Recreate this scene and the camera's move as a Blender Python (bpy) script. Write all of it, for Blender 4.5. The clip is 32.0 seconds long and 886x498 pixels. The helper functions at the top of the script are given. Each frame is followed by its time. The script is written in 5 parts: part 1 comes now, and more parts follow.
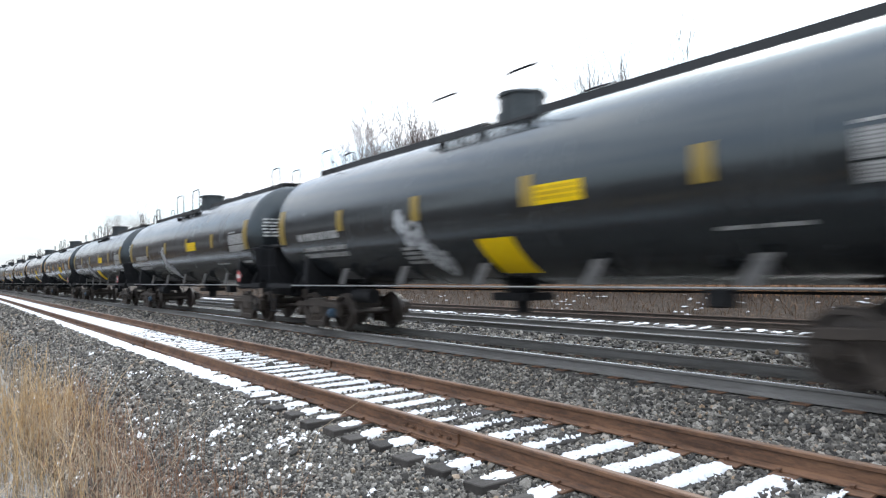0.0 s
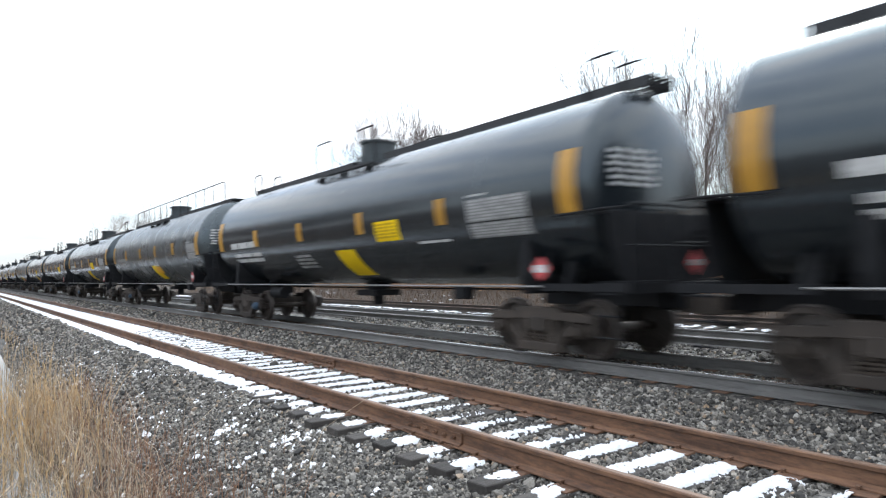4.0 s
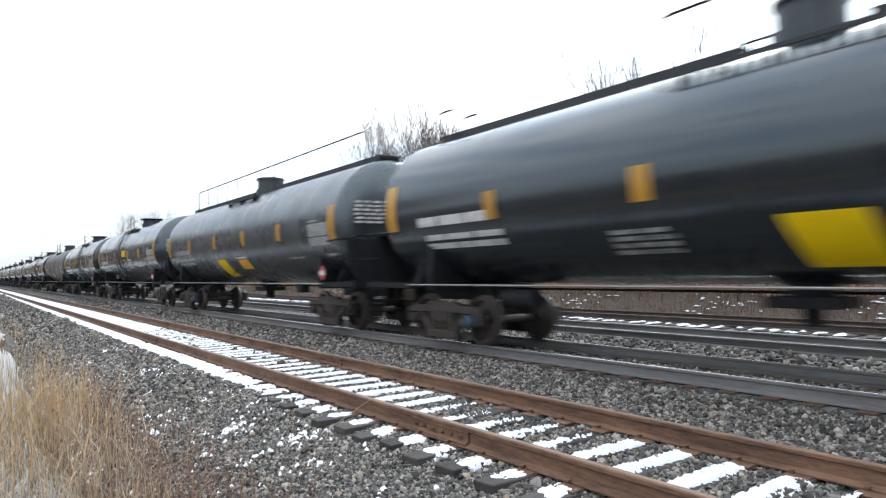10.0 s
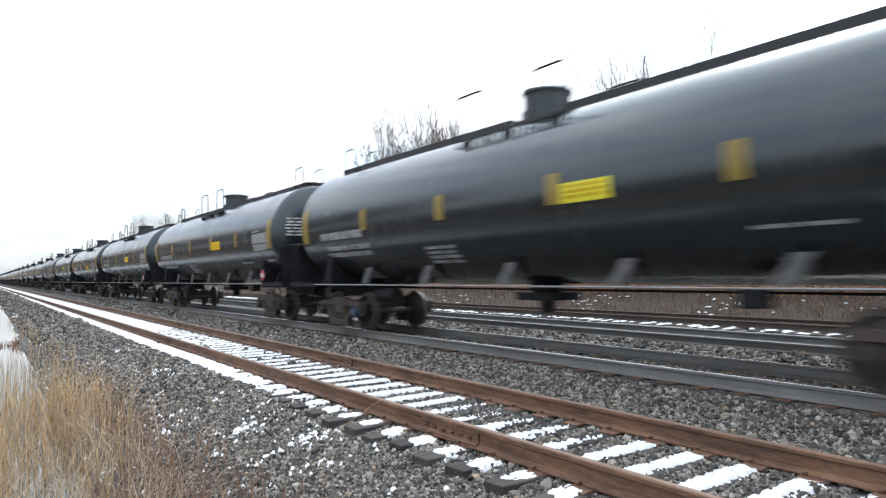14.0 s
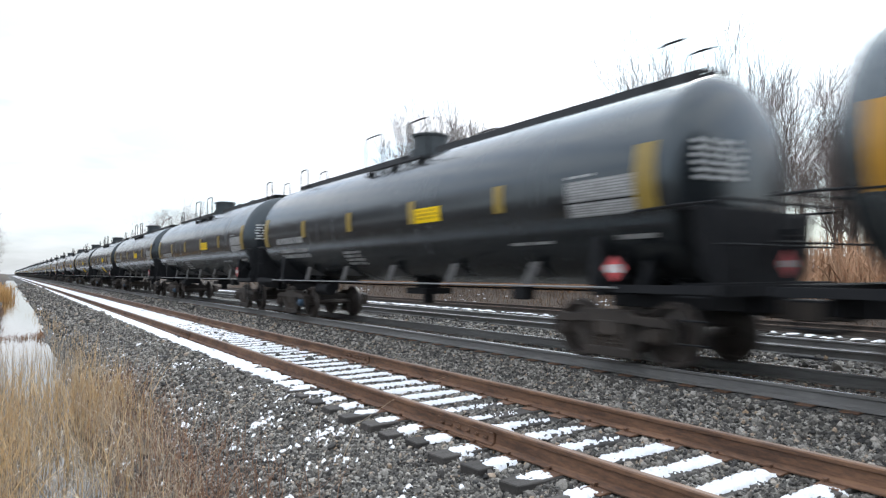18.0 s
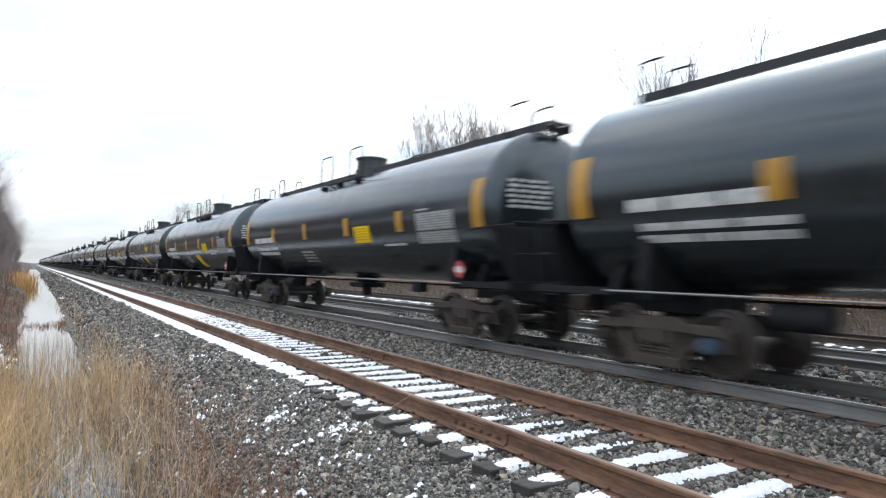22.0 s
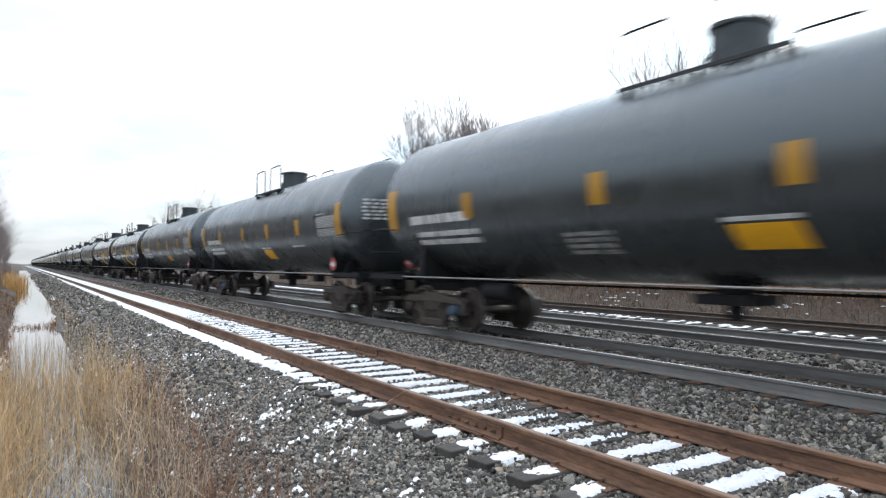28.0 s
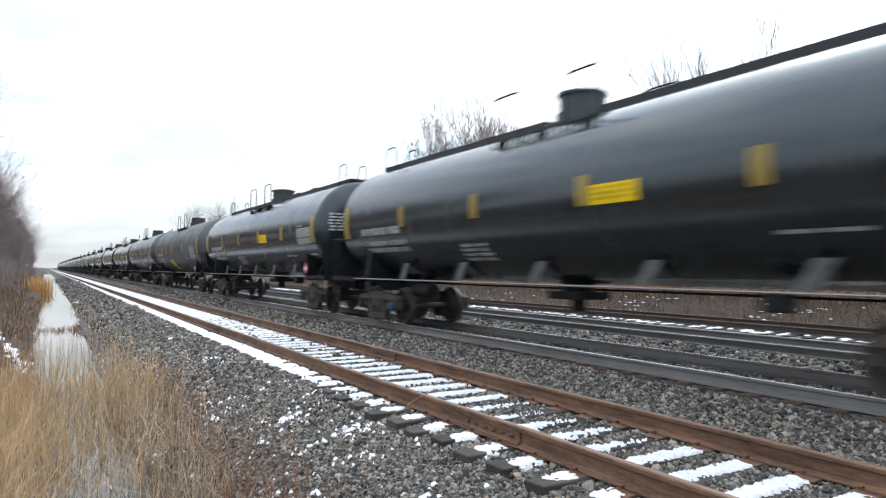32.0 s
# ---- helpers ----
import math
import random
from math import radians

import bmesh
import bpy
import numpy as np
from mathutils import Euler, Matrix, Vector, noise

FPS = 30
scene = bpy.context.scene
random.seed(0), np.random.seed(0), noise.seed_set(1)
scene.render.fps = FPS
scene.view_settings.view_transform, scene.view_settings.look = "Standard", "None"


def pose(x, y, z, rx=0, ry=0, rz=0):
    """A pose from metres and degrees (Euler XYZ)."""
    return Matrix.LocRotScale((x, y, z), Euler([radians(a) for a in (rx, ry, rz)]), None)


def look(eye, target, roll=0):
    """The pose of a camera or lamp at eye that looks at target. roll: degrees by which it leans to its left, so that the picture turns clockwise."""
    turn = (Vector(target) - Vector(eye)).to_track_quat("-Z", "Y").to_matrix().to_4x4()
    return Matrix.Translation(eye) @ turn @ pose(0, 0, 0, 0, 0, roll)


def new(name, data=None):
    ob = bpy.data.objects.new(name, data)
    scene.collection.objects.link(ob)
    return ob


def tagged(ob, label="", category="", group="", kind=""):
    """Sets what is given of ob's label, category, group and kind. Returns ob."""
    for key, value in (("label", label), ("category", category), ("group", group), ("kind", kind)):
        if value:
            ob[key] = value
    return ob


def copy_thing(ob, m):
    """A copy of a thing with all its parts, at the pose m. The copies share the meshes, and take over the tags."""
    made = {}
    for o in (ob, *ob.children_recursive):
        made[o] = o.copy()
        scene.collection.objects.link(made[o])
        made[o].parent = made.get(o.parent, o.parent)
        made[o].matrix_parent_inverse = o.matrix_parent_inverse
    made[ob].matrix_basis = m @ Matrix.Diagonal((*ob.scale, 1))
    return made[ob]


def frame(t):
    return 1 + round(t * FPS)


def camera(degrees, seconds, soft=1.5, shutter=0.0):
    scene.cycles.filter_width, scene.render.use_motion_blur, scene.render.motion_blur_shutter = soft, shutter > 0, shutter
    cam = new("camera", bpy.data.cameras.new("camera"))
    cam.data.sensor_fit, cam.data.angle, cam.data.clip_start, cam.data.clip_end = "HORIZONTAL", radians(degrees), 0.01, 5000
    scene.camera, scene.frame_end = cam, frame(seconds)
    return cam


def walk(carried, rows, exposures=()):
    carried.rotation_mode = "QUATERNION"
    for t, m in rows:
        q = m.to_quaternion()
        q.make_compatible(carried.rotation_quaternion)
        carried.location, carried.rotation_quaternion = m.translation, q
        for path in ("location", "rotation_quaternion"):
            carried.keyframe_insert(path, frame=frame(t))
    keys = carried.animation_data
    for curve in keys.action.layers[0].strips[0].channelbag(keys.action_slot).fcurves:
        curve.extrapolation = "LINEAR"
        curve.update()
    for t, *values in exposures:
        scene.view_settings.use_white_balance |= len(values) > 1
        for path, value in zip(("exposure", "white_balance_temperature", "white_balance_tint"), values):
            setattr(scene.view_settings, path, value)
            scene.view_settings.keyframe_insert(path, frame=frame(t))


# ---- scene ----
EYE_Z = 1.406                      # above the rail tops
NEAR_X, MAIN_X, THIRD_X, FOURTH_X = 4.46, 8.60, 13.1, 17.5   # track centres
GAUGE = 1.505                      # rail centre to rail centre
CAR = 18.1                         # coupler to coupler


def aim(yaw, tilt, lean):
    return pose(0, 0, EYE_Z, 90 + tilt, 0, -yaw) @ pose(0, 0, 0, 0, 0, -lean)


cam = camera(68.3, 32.0, soft=1.25, shutter=0.3)
walk(cam, [(t, aim(yaw, tilt, lean)) for t, yaw, tilt, lean in (
    (0, 37.12, 2.18, 1.08), (0.5, 37.00, 2.12, 1.07), (1, 37.08, 2.10, 1.18), (1.5, 37.09, 2.08, 1.12),
    (2, 37.08, 2.07, 1.06), (2.5, 37.08, 2.05, 1.04), (3, 36.99, 2.05, 1.06), (3.5, 36.83, 2.09, 1.00),
    (5.5, 36.68, 2.33, 1.15), (6, 36.66, 2.37, 1.07), (6.5, 36.62, 2.39, 0.93), (7, 36.66, 2.38, 1.07),
    (7.5, 36.66, 2.36, 1.13), (8, 36.58, 2.29, 0.99), (8.5, 36.47, 2.26, 0.99), (9, 36.34, 2.19, 1.03),
    (9.5, 36.26, 2.13, 1.05), (10, 36.18, 2.08, 0.98), (10.5, 36.08, 2.07, 0.88), (11, 36.02, 2.03, 1.00),
    (11.5, 35.91, 2.04, 0.97), (12, 35.80, 2.01, 1.07), (12.5, 35.62, 2.03, 0.81), (13, 35.49, 2.06, 0.94),
    (13.5, 35.38, 2.09, 1.01), (14, 35.31, 2.16, 0.96), (14.5, 35.22, 2.28, 1.01), (16.5, 34.64, 2.18, 0.76),
    (17, 34.44, 2.15, 0.37), (17.5, 34.03, 2.10, 0.24), (18, 33.72, 2.04, 0.21), (18.5, 33.44, 1.99, 0.24),
    (19, 33.27, 1.92, 0.39), (19.5, 33.16, 1.82, 0.41), (20, 33.07, 1.72, 0.17), (20.5, 33.02, 1.66, -0.21),
    (21, 33.01, 1.63, -0.17), (21.5, 32.70, 1.61, -0.81), (22, 32.23, 1.96, -1.20), (22.5, 31.91, 2.05, -0.67),
    (23, 31.84, 2.03, -0.13), (23.5, 32.15, 1.81, 0.18), (24, 32.30, 1.61, 0.25), (24.5, 32.45, 1.43, -0.16),
    (25, 32.58, 1.35, -0.38), (25.5, 32.76, 1.22, -0.53), (27.5, 32.96, 1.40, -0.20), (28, 32.89, 1.53, -0.36),
    (28.5, 32.82, 1.62, -0.27), (29, 32.63, 1.71, -0.18), (29.5, 32.34, 1.81, -0.33), (30, 32.08, 1.89, -0.22),
    (30.5, 31.81, 1.96, -0.13), (31, 31.62, 1.96, -0.18), (31.5, 31.43, 1.96, -0.25), (32, 31.32, 1.89, -0.41))],
     exposures=((0, 0.08), (14.5, 0.04), (18, -0.06), (32, -0.10)))

# ---- world and sun: a bright, thinly overcast winter sky ----
SUN_UP, SUN_TURN = radians(42), radians(60)    # beyond the train, ahead
world = bpy.data.worlds.new("overcast")
scene.world = world
world.use_nodes = True
wn, wl = world.node_tree.nodes, world.node_tree.links
wn.clear()
sky = wn.new("ShaderNodeTexSky")
sky.sky_type, sky.sun_disc = 'NISHITA', False
sky.sun_elevation, sky.sun_rotation = SUN_UP, SUN_TURN
sky.dust_density = 3.0
dim = wn.new("ShaderNodeMix")
dim.data_type, dim.blend_type = 'RGBA', 'MULTIPLY'
dim.inputs[0].default_value = 1.0
dim.inputs[7].default_value = (0.115, 0.155, 0.18, 1)
wl.new(sky.outputs[0], dim.inputs[6])
coord = wn.new("ShaderNodeTexCoord")
stretch = wn.new("ShaderNodeMapping")
stretch.inputs["Scale"].default_value = (1.6, 1.6, 7.0)
wl.new(coord.outputs["Generated"], stretch.inputs[0])
cloud = wn.new("ShaderNodeTexNoise")
cloud.inputs["Scale"].default_value, cloud.inputs["Detail"].default_value = 2.2, 5
wl.new(stretch.outputs[0], cloud.inputs["Vector"])
ramp = wn.new("ShaderNodeValToRGB")
ramp.color_ramp.elements[0].position, ramp.color_ramp.elements[1].position = 0.40, 0.60
ramp.color_ramp.elements[0].color, ramp.color_ramp.elements[1].color = (0.44, 0.44, 0.44, 1), (0.98, 0.98, 0.98, 1)
wl.new(cloud.outputs[0], ramp.inputs[0])
cover = wn.new("ShaderNodeMix")
cover.data_type = 'RGBA'
cover.inputs[7].default_value = (1.015, 1.055, 1.115, 1)
wl.new(ramp.outputs[0], cover.inputs[0])
wl.new(dim.outputs[2], cover.inputs[6])
# an overcast sky grows brighter from the horizon to the zenith
split = wn.new("ShaderNodeSeparateXYZ")
wl.new(coord.outputs["Generated"], split.inputs[0])
above = wn.new("ShaderNodeMath")
above.operation = 'MAXIMUM'
above.inputs[1].default_value = 0.0
wl.new(split.outputs[2], above.inputs[0])
rise = wn.new("ShaderNodeMath")
rise.operation = 'MULTIPLY_ADD'
rise.inputs[1].default_value, rise.inputs[2].default_value = 1.8, 1.08
wl.new(above.outputs[0], rise.inputs[0])
back = wn.new("ShaderNodeBackground")
wl.new(cover.outputs[2], back.inputs[0])
wl.new(rise.outputs[0], back.inputs[1])
out = wn.new("ShaderNodeOutputWorld")
wl.new(back.outputs[0], out.inputs[0])

sun = new("sun", bpy.data.lights.new("sun", 'SUN'))
sun.data.energy, sun.data.angle, sun.data.color = 0.8, radians(14), (1.0, 0.98, 0.955)
sun_way = Vector((math.sin(SUN_TURN) * math.cos(SUN_UP), math.cos(SUN_TURN) * math.cos(SUN_UP), math.sin(SUN_UP)))
sun.matrix_world = look(sun_way * 60, (0, 0, 0))


# ---- materials ----
def shader(name):
    m = bpy.data.materials.new(name)
    m.use_nodes = True
    n, l = m.node_tree.nodes, m.node_tree.links
    return m, n, l, n["Principled BSDF"]


def noise_node(n, l, scale, detail=4, rough=0.55, squash=None, space="Object"):
    c = n.new("ShaderNodeTexCoord")
    t = n.new("ShaderNodeTexNoise")
    t.inputs["Scale"].default_value, t.inputs["Detail"].default_value, t.inputs["Roughness"].default_value = scale, detail, rough
    src = c.outputs[space]
    if squash:
        mp = n.new("ShaderNodeMapping")
        mp.inputs["Scale"].default_value = squash
        l.new(src, mp.inputs[0])
        src = mp.outputs[0]
    l.new(src, t.inputs["Vector"])
    return t


def ramp_node(n, l, src, stops):
    r = n.new("ShaderNodeValToRGB")
    els = r.color_ramp.elements
    while len(els) < len(stops):
        els.new(0.5)
    for e, (p, c) in zip(els, stops):
        e.position, e.color = p, (*c, 1) if len(c) == 3 else c
    l.new(src, r.inputs[0])
    return r


def mix_node(n, l, fac, a, b, blend='MIX'):
    m = n.new("ShaderNodeMix")
    m.data_type, m.blend_type = 'RGBA', blend
    for i, v in ((0, fac), (6, a), (7, b)):
        if isinstance(v, (int, float)):
            m.inputs[i].default_value = v
        elif isinstance(v, tuple):
            m.inputs[i].default_value = (*v, 1)
        else:
            l.new(v, m.inputs[i])
    return m.outputs[2]


def bump_node(n, l, src, p, strength, dist):
    b = n.new("ShaderNodeBump")
    b.inputs["Strength"].default_value, b.inputs["Distance"].default_value = strength, dist
    l.new(src, b.inputs["Height"])
    l.new(b.outputs[0], p.inputs["Normal"])
    return b


def surface(name, dark, light, scale, rough, bump=0.3, dist=0.01, fine=6.0, metal=0.0, spread=0.15, squash=None, vary=0.0, spec=0.5):
    """Two tones mottled at two scales, uneven gloss and a fine relief."""
    m, n, l, p = shader(name)
    big = noise_node(n, l, scale, 4, 0.6, squash)
    small = noise_node(n, l, scale * fine, 5, 0.65, squash)
    both = n.new("ShaderNodeMath")
    both.operation = 'MULTIPLY_ADD'
    both.inputs[1].default_value = 0.5
    l.new(small.outputs[0], both.inputs[0])
    half = n.new("ShaderNodeMath")
    half.operation = 'MULTIPLY'
    half.inputs[1].default_value = 0.5
    l.new(big.outputs[0], half.inputs[0])
    l.new(half.outputs[0], both.inputs[2])
    r = ramp_node(n, l, both.outputs[0], [(0.5 - spread, dark), (0.5 + spread, light)])
    col = r.outputs[0]
    if vary:
        info = n.new("ShaderNodeObjectInfo")
        tone = ramp_node(n, l, info.outputs["Random"], [(0, (1 - vary,) * 3), (1, (1 + vary,) * 3)])
        col = mix_node(n, l, 1.0, col, tone.outputs[0], 'MULTIPLY')
    l.new(col, p.inputs["Base Color"])
    rr = ramp_node(n, l, small.outputs[0], [(0.3, (rough * 0.8,) * 3), (0.7, (min(1, rough * 1.2),) * 3)])
    l.new(rr.outputs[0], p.inputs["Roughness"])
    p.inputs["Metallic"].default_value = metal
    p.inputs["Specular IOR Level"].default_value = spec
    if bump:
        bump_node(n, l, small.outputs[0], p, bump, dist)
    return m


def tank_paint(name, base, grime, rough, ripple, dusty, sheen=1.9):
    """Painted steel jacket: faint ripples, dust streaks that run down, ring seams left to the mesh."""
    m, n, l, p = shader(name)
    streak = noise_node(n, l, 1.0, 5, 0.6, (0.7, 5.0, 0.5))
    blot = noise_node(n, l, 0.9, 4, 0.6)
    dirt = n.new("ShaderNodeMath")
    dirt.operation = 'MULTIPLY'
    l.new(streak.outputs[0], dirt.inputs[0])
    l.new(blot.outputs[0], dirt.inputs[1])
    f = ramp_node(n, l, dirt.outputs[0], [(0.16, (0, 0, 0)), (0.42, (dusty,) * 3)])
    info = n.new("ShaderNodeObjectInfo")
    tone = ramp_node(n, l, info.outputs["Random"], [(0, (0.8, 0.8, 0.8)), (1, (1.2, 1.2, 1.2))])
    own = mix_node(n, l, 1.0, base, tone.outputs[0], 'MULTIPLY')
    l.new(mix_node(n, l, f.outputs[0], own, grime), p.inputs["Base Color"])
    g = ramp_node(n, l, dirt.outputs[0], [(0.15, (rough * 0.8,) * 3), (0.45, (min(1, rough * 1.7),) * 3)])
    l.new(g.outputs[0], p.inputs["Roughness"])
    wave = noise_node(n, l, 1.3, 2, 0.5, (1, 1.0, 1))
    fine = noise_node(n, l, 260, 2, 0.5)
    add = n.new("ShaderNodeMath")
    add.operation = 'MULTIPLY_ADD'
    add.inputs[1].default_value = 0.004
    l.new(fine.outputs[0], add.inputs[0])
    l.new(wave.outputs[0], add.inputs[2])
    bump_node(n, l, add.outputs[0], p, 1.0, ripple)
    p.inputs["IOR"].default_value = sheen
    p.inputs["Specular Tint"].default_value = (0.88, 1.0, 1.05, 1)
    return m


def lettering(name, ink, under):
    """Worn stencil paint."""
    m, n, l, p = shader(name)
    w = noise_node(n, l, 9, 5, 0.7)
    f = ramp_node(n, l, w.outputs[0], [(0.38, (0, 0, 0)), (0.55, (1, 1, 1))])
    l.new(mix_node(n, l, f.outputs[0], under, ink), p.inputs["Base Color"])
    p.inputs["Roughness"].default_value = 0.5
    return m


GLOSS = tank_paint("gloss_black_paint", (0.012, 0.014, 0.016), (0.045, 0.048, 0.050), 0.19, 0.0014, 0.25, 1.66)
SEMI = tank_paint("black_paint", (0.011, 0.014, 0.017), (0.045, 0.049, 0.052), 0.17, 0.0014, 0.25, 1.68)
DULL = tank_paint("dull_grey_black_paint", (0.022, 0.026, 0.028), (0.055, 0.057, 0.057), 0.27, 0.002, 0.45, 1.85)
SLATE = tank_paint("slate_black_paint", (0.014, 0.017, 0.019), (0.045, 0.05, 0.054), 0.19, 0.002, 0.35, 1.8)
BROWN = tank_paint("weathered_brown_black_paint", (0.030, 0.025, 0.021), (0.075, 0.06, 0.045), 0.48, 0.006, 0.7)
FRAME = surface("black_frame_paint", (0.006, 0.007, 0.009), (0.020, 0.020, 0.021), 3, 0.7, 0.2, 0.004, spec=0.2)
CAST = surface("grimy_cast_steel", (0.018, 0.014, 0.011), (0.06, 0.046, 0.036), 5, 0.65, 0.5, 0.006, vary=0.35)
SPRING = surface("spring_steel", (0.03, 0.022, 0.016), (0.08, 0.06, 0.045), 9, 0.6)
TREAD = surface("worn_wheel_steel", (0.035, 0.028, 0.024), (0.10, 0.085, 0.075), 6, 0.45, 0.2, 0.003, metal=0.4)
BLUECAP = surface("blue_bearing_cap", (0.03, 0.06, 0.10), (0.07, 0.12, 0.17), 12, 0.5)
GALV = surface("worn_cable_steel", (0.16, 0.16, 0.16), (0.34, 0.34, 0.33), 8, 0.4, 0.2, 0.003, metal=0.5)
HOUSING = surface("housing_paint", (0.016, 0.024, 0.028), (0.045, 0.056, 0.06), 4, 0.45)
GRATE = surface("walkway_grating", (0.006, 0.008, 0.010), (0.018, 0.020, 0.022), 8, 0.55)
# brackets and rungs: a lighter grey than the frame paint
PLATE = surface("dusty_bracket_paint", (0.06, 0.06, 0.06), (0.14, 0.135, 0.13), 6, 0.5)
AMBER = surface("amber_reflective_sheet", (0.34, 0.17, 0.02), (0.46, 0.24, 0.03), 7, 0.35, 0.1, 0.001, vary=0.12)
STRAW = surface("faded_yellow_reflective_sheet", (0.20, 0.135, 0.02), (0.29, 0.20, 0.04), 7, 0.38, 0.1, 0.001, vary=0.12)
YELLOW = surface("bright_yellow_panel", (0.76, 0.50, 0.003), (0.88, 0.60, 0.006), 5, 0.5, 0.1, 0.001, vary=0.08, spec=0.2)
LIME = surface("lime_yellow_panel", (0.60, 0.53, 0.02), (0.74, 0.66, 0.04), 5, 0.4, 0.1, 0.001)
ORANGE = surface("orange_panel", (0.72, 0.34, 0.01), (0.84, 0.44, 0.02), 5, 0.4, 0.1, 0.001)
RED = surface("red_placard", (0.50, 0.06, 0.065), (0.64, 0.10, 0.10), 8, 0.4, 0.05, 0.001)
WHITE = lettering("white_stencil", (0.62, 0.62, 0.60), (0.35, 0.35, 0.34))
FAINT = lettering("faded_stencil", (0.34, 0.34, 0.33), (0.07, 0.07, 0.07))
CREAM = lettering("cream_stencil", (0.50, 0.46, 0.36), (0.16, 0.15, 0.12))
PRINT = lettering("small_grey_print", (0.38, 0.38, 0.37), (0.24, 0.24, 0.23))
DIMPRINT = surface("ochre_print", (0.46, 0.29, 0.006), (0.58, 0.38, 0.012), 9, 0.5, 0.05, 0.001, spec=0.2)
CHALK = lettering("grey_spray_paint", (0.45, 0.47, 0.48), (0.10, 0.10, 0.11))
GREYPANEL = surface("grey_stencil_ground", (0.13, 0.13, 0.13), (0.24, 0.24, 0.235), 9, 0.5, 0.05, 0.001)
RUST = surface("rusty_rail_side", (0.062, 0.031, 0.018), (0.20, 0.105, 0.058), 7, 0.75, 0.5, 0.004, spread=0.11, squash=(1, 0.22, 1))
HEAD = surface("dull_railhead", (0.11, 0.068, 0.046), (0.27, 0.175, 0.120), 6, 0.5, 0.2, 0.002, squash=(1, 0.1, 1))
GREYRAIL = surface("grey_rail_side", (0.10, 0.096, 0.09), (0.19, 0.185, 0.175), 5, 0.6, 0.3, 0.003, squash=(1, 0.12, 1))
SHINE = surface("polished_railhead", (0.35, 0.35, 0.35), (0.55, 0.55, 0.55), 4, 0.22, 0.1, 0.001, metal=0.9, squash=(1, 0.05, 1))
TIMBER = surface("creosoted_timber", (0.016, 0.014, 0.012), (0.07, 0.062, 0.055), 6, 0.85, 0.6, 0.012, squash=(0.25, 2, 2), vary=0.4)
SNOW = surface("snow", (0.66, 0.68, 0.70), (0.80, 0.81, 0.82), 4, 0.7, 0.5, 0.012)
REED = surface("dry_reed", (0.36, 0.215, 0.09), (0.70, 0.50, 0.27), 2.5, 0.75, 0, vary=0.1)
PALEREED = surface("bleached_reed", (0.28, 0.195, 0.12), (0.64, 0.53, 0.38), 3.5, 0.8, 0)
GOLD = surface("golden_grass", (0.42, 0.22, 0.07), (0.66, 0.42, 0.18), 0.8, 0.8, 0)
BRUSH = surface("dry_brush", (0.32, 0.18, 0.10), (0.62, 0.38, 0.23), 0.8, 0.85, 0)
STRAWGRASS = surface("grey_straw", (0.055, 0.036, 0.024), (0.21, 0.135, 0.082), 0.8, 0.85, 0)
WEED = surface("reddish_dead_weed", (0.17, 0.085, 0.05), (0.34, 0.19, 0.11), 3, 0.85, 0)
BARK = surface("grey_brown_bark", (0.10, 0.080, 0.066), (0.22, 0.18, 0.15), 4, 0.9, 0.5, 0.01, vary=0.25)
TWIG = surface("bare_twigs", (0.125, 0.098, 0.090), (0.25, 0.205, 0.19), 1.5, 0.9, 0, vary=0.25)


def stone_material():
    m, n, l, p = shader("crushed_stone")
    geo = n.new("ShaderNodeNewGeometry")
    tone = ramp_node(n, l, geo.outputs["Random Per Island"],
                     [(0.0, (0.020, 0.019, 0.018)), (0.35, (0.085, 0.078, 0.068)), (0.7, (0.185, 0.170, 0.146)), (0.92, (0.37, 0.35, 0.31)), (1.0, (0.30, 0.21, 0.13))])
    grain = noise_node(n, l, 70, 4, 0.6)
    g = ramp_node(n, l, grain.outputs[0], [(0.3, (0.7, 0.7, 0.7)), (0.7, (1.2, 1.2, 1.2))])
    l.new(mix_node(n, l, 1.0, tone.outputs[0], g.outputs[0], 'MULTIPLY'), p.inputs["Base Color"])
    p.inputs["Roughness"].default_value = 0.8
    bump_node(n, l, grain.outputs[0], p, 0.4, 0.004)
    return m


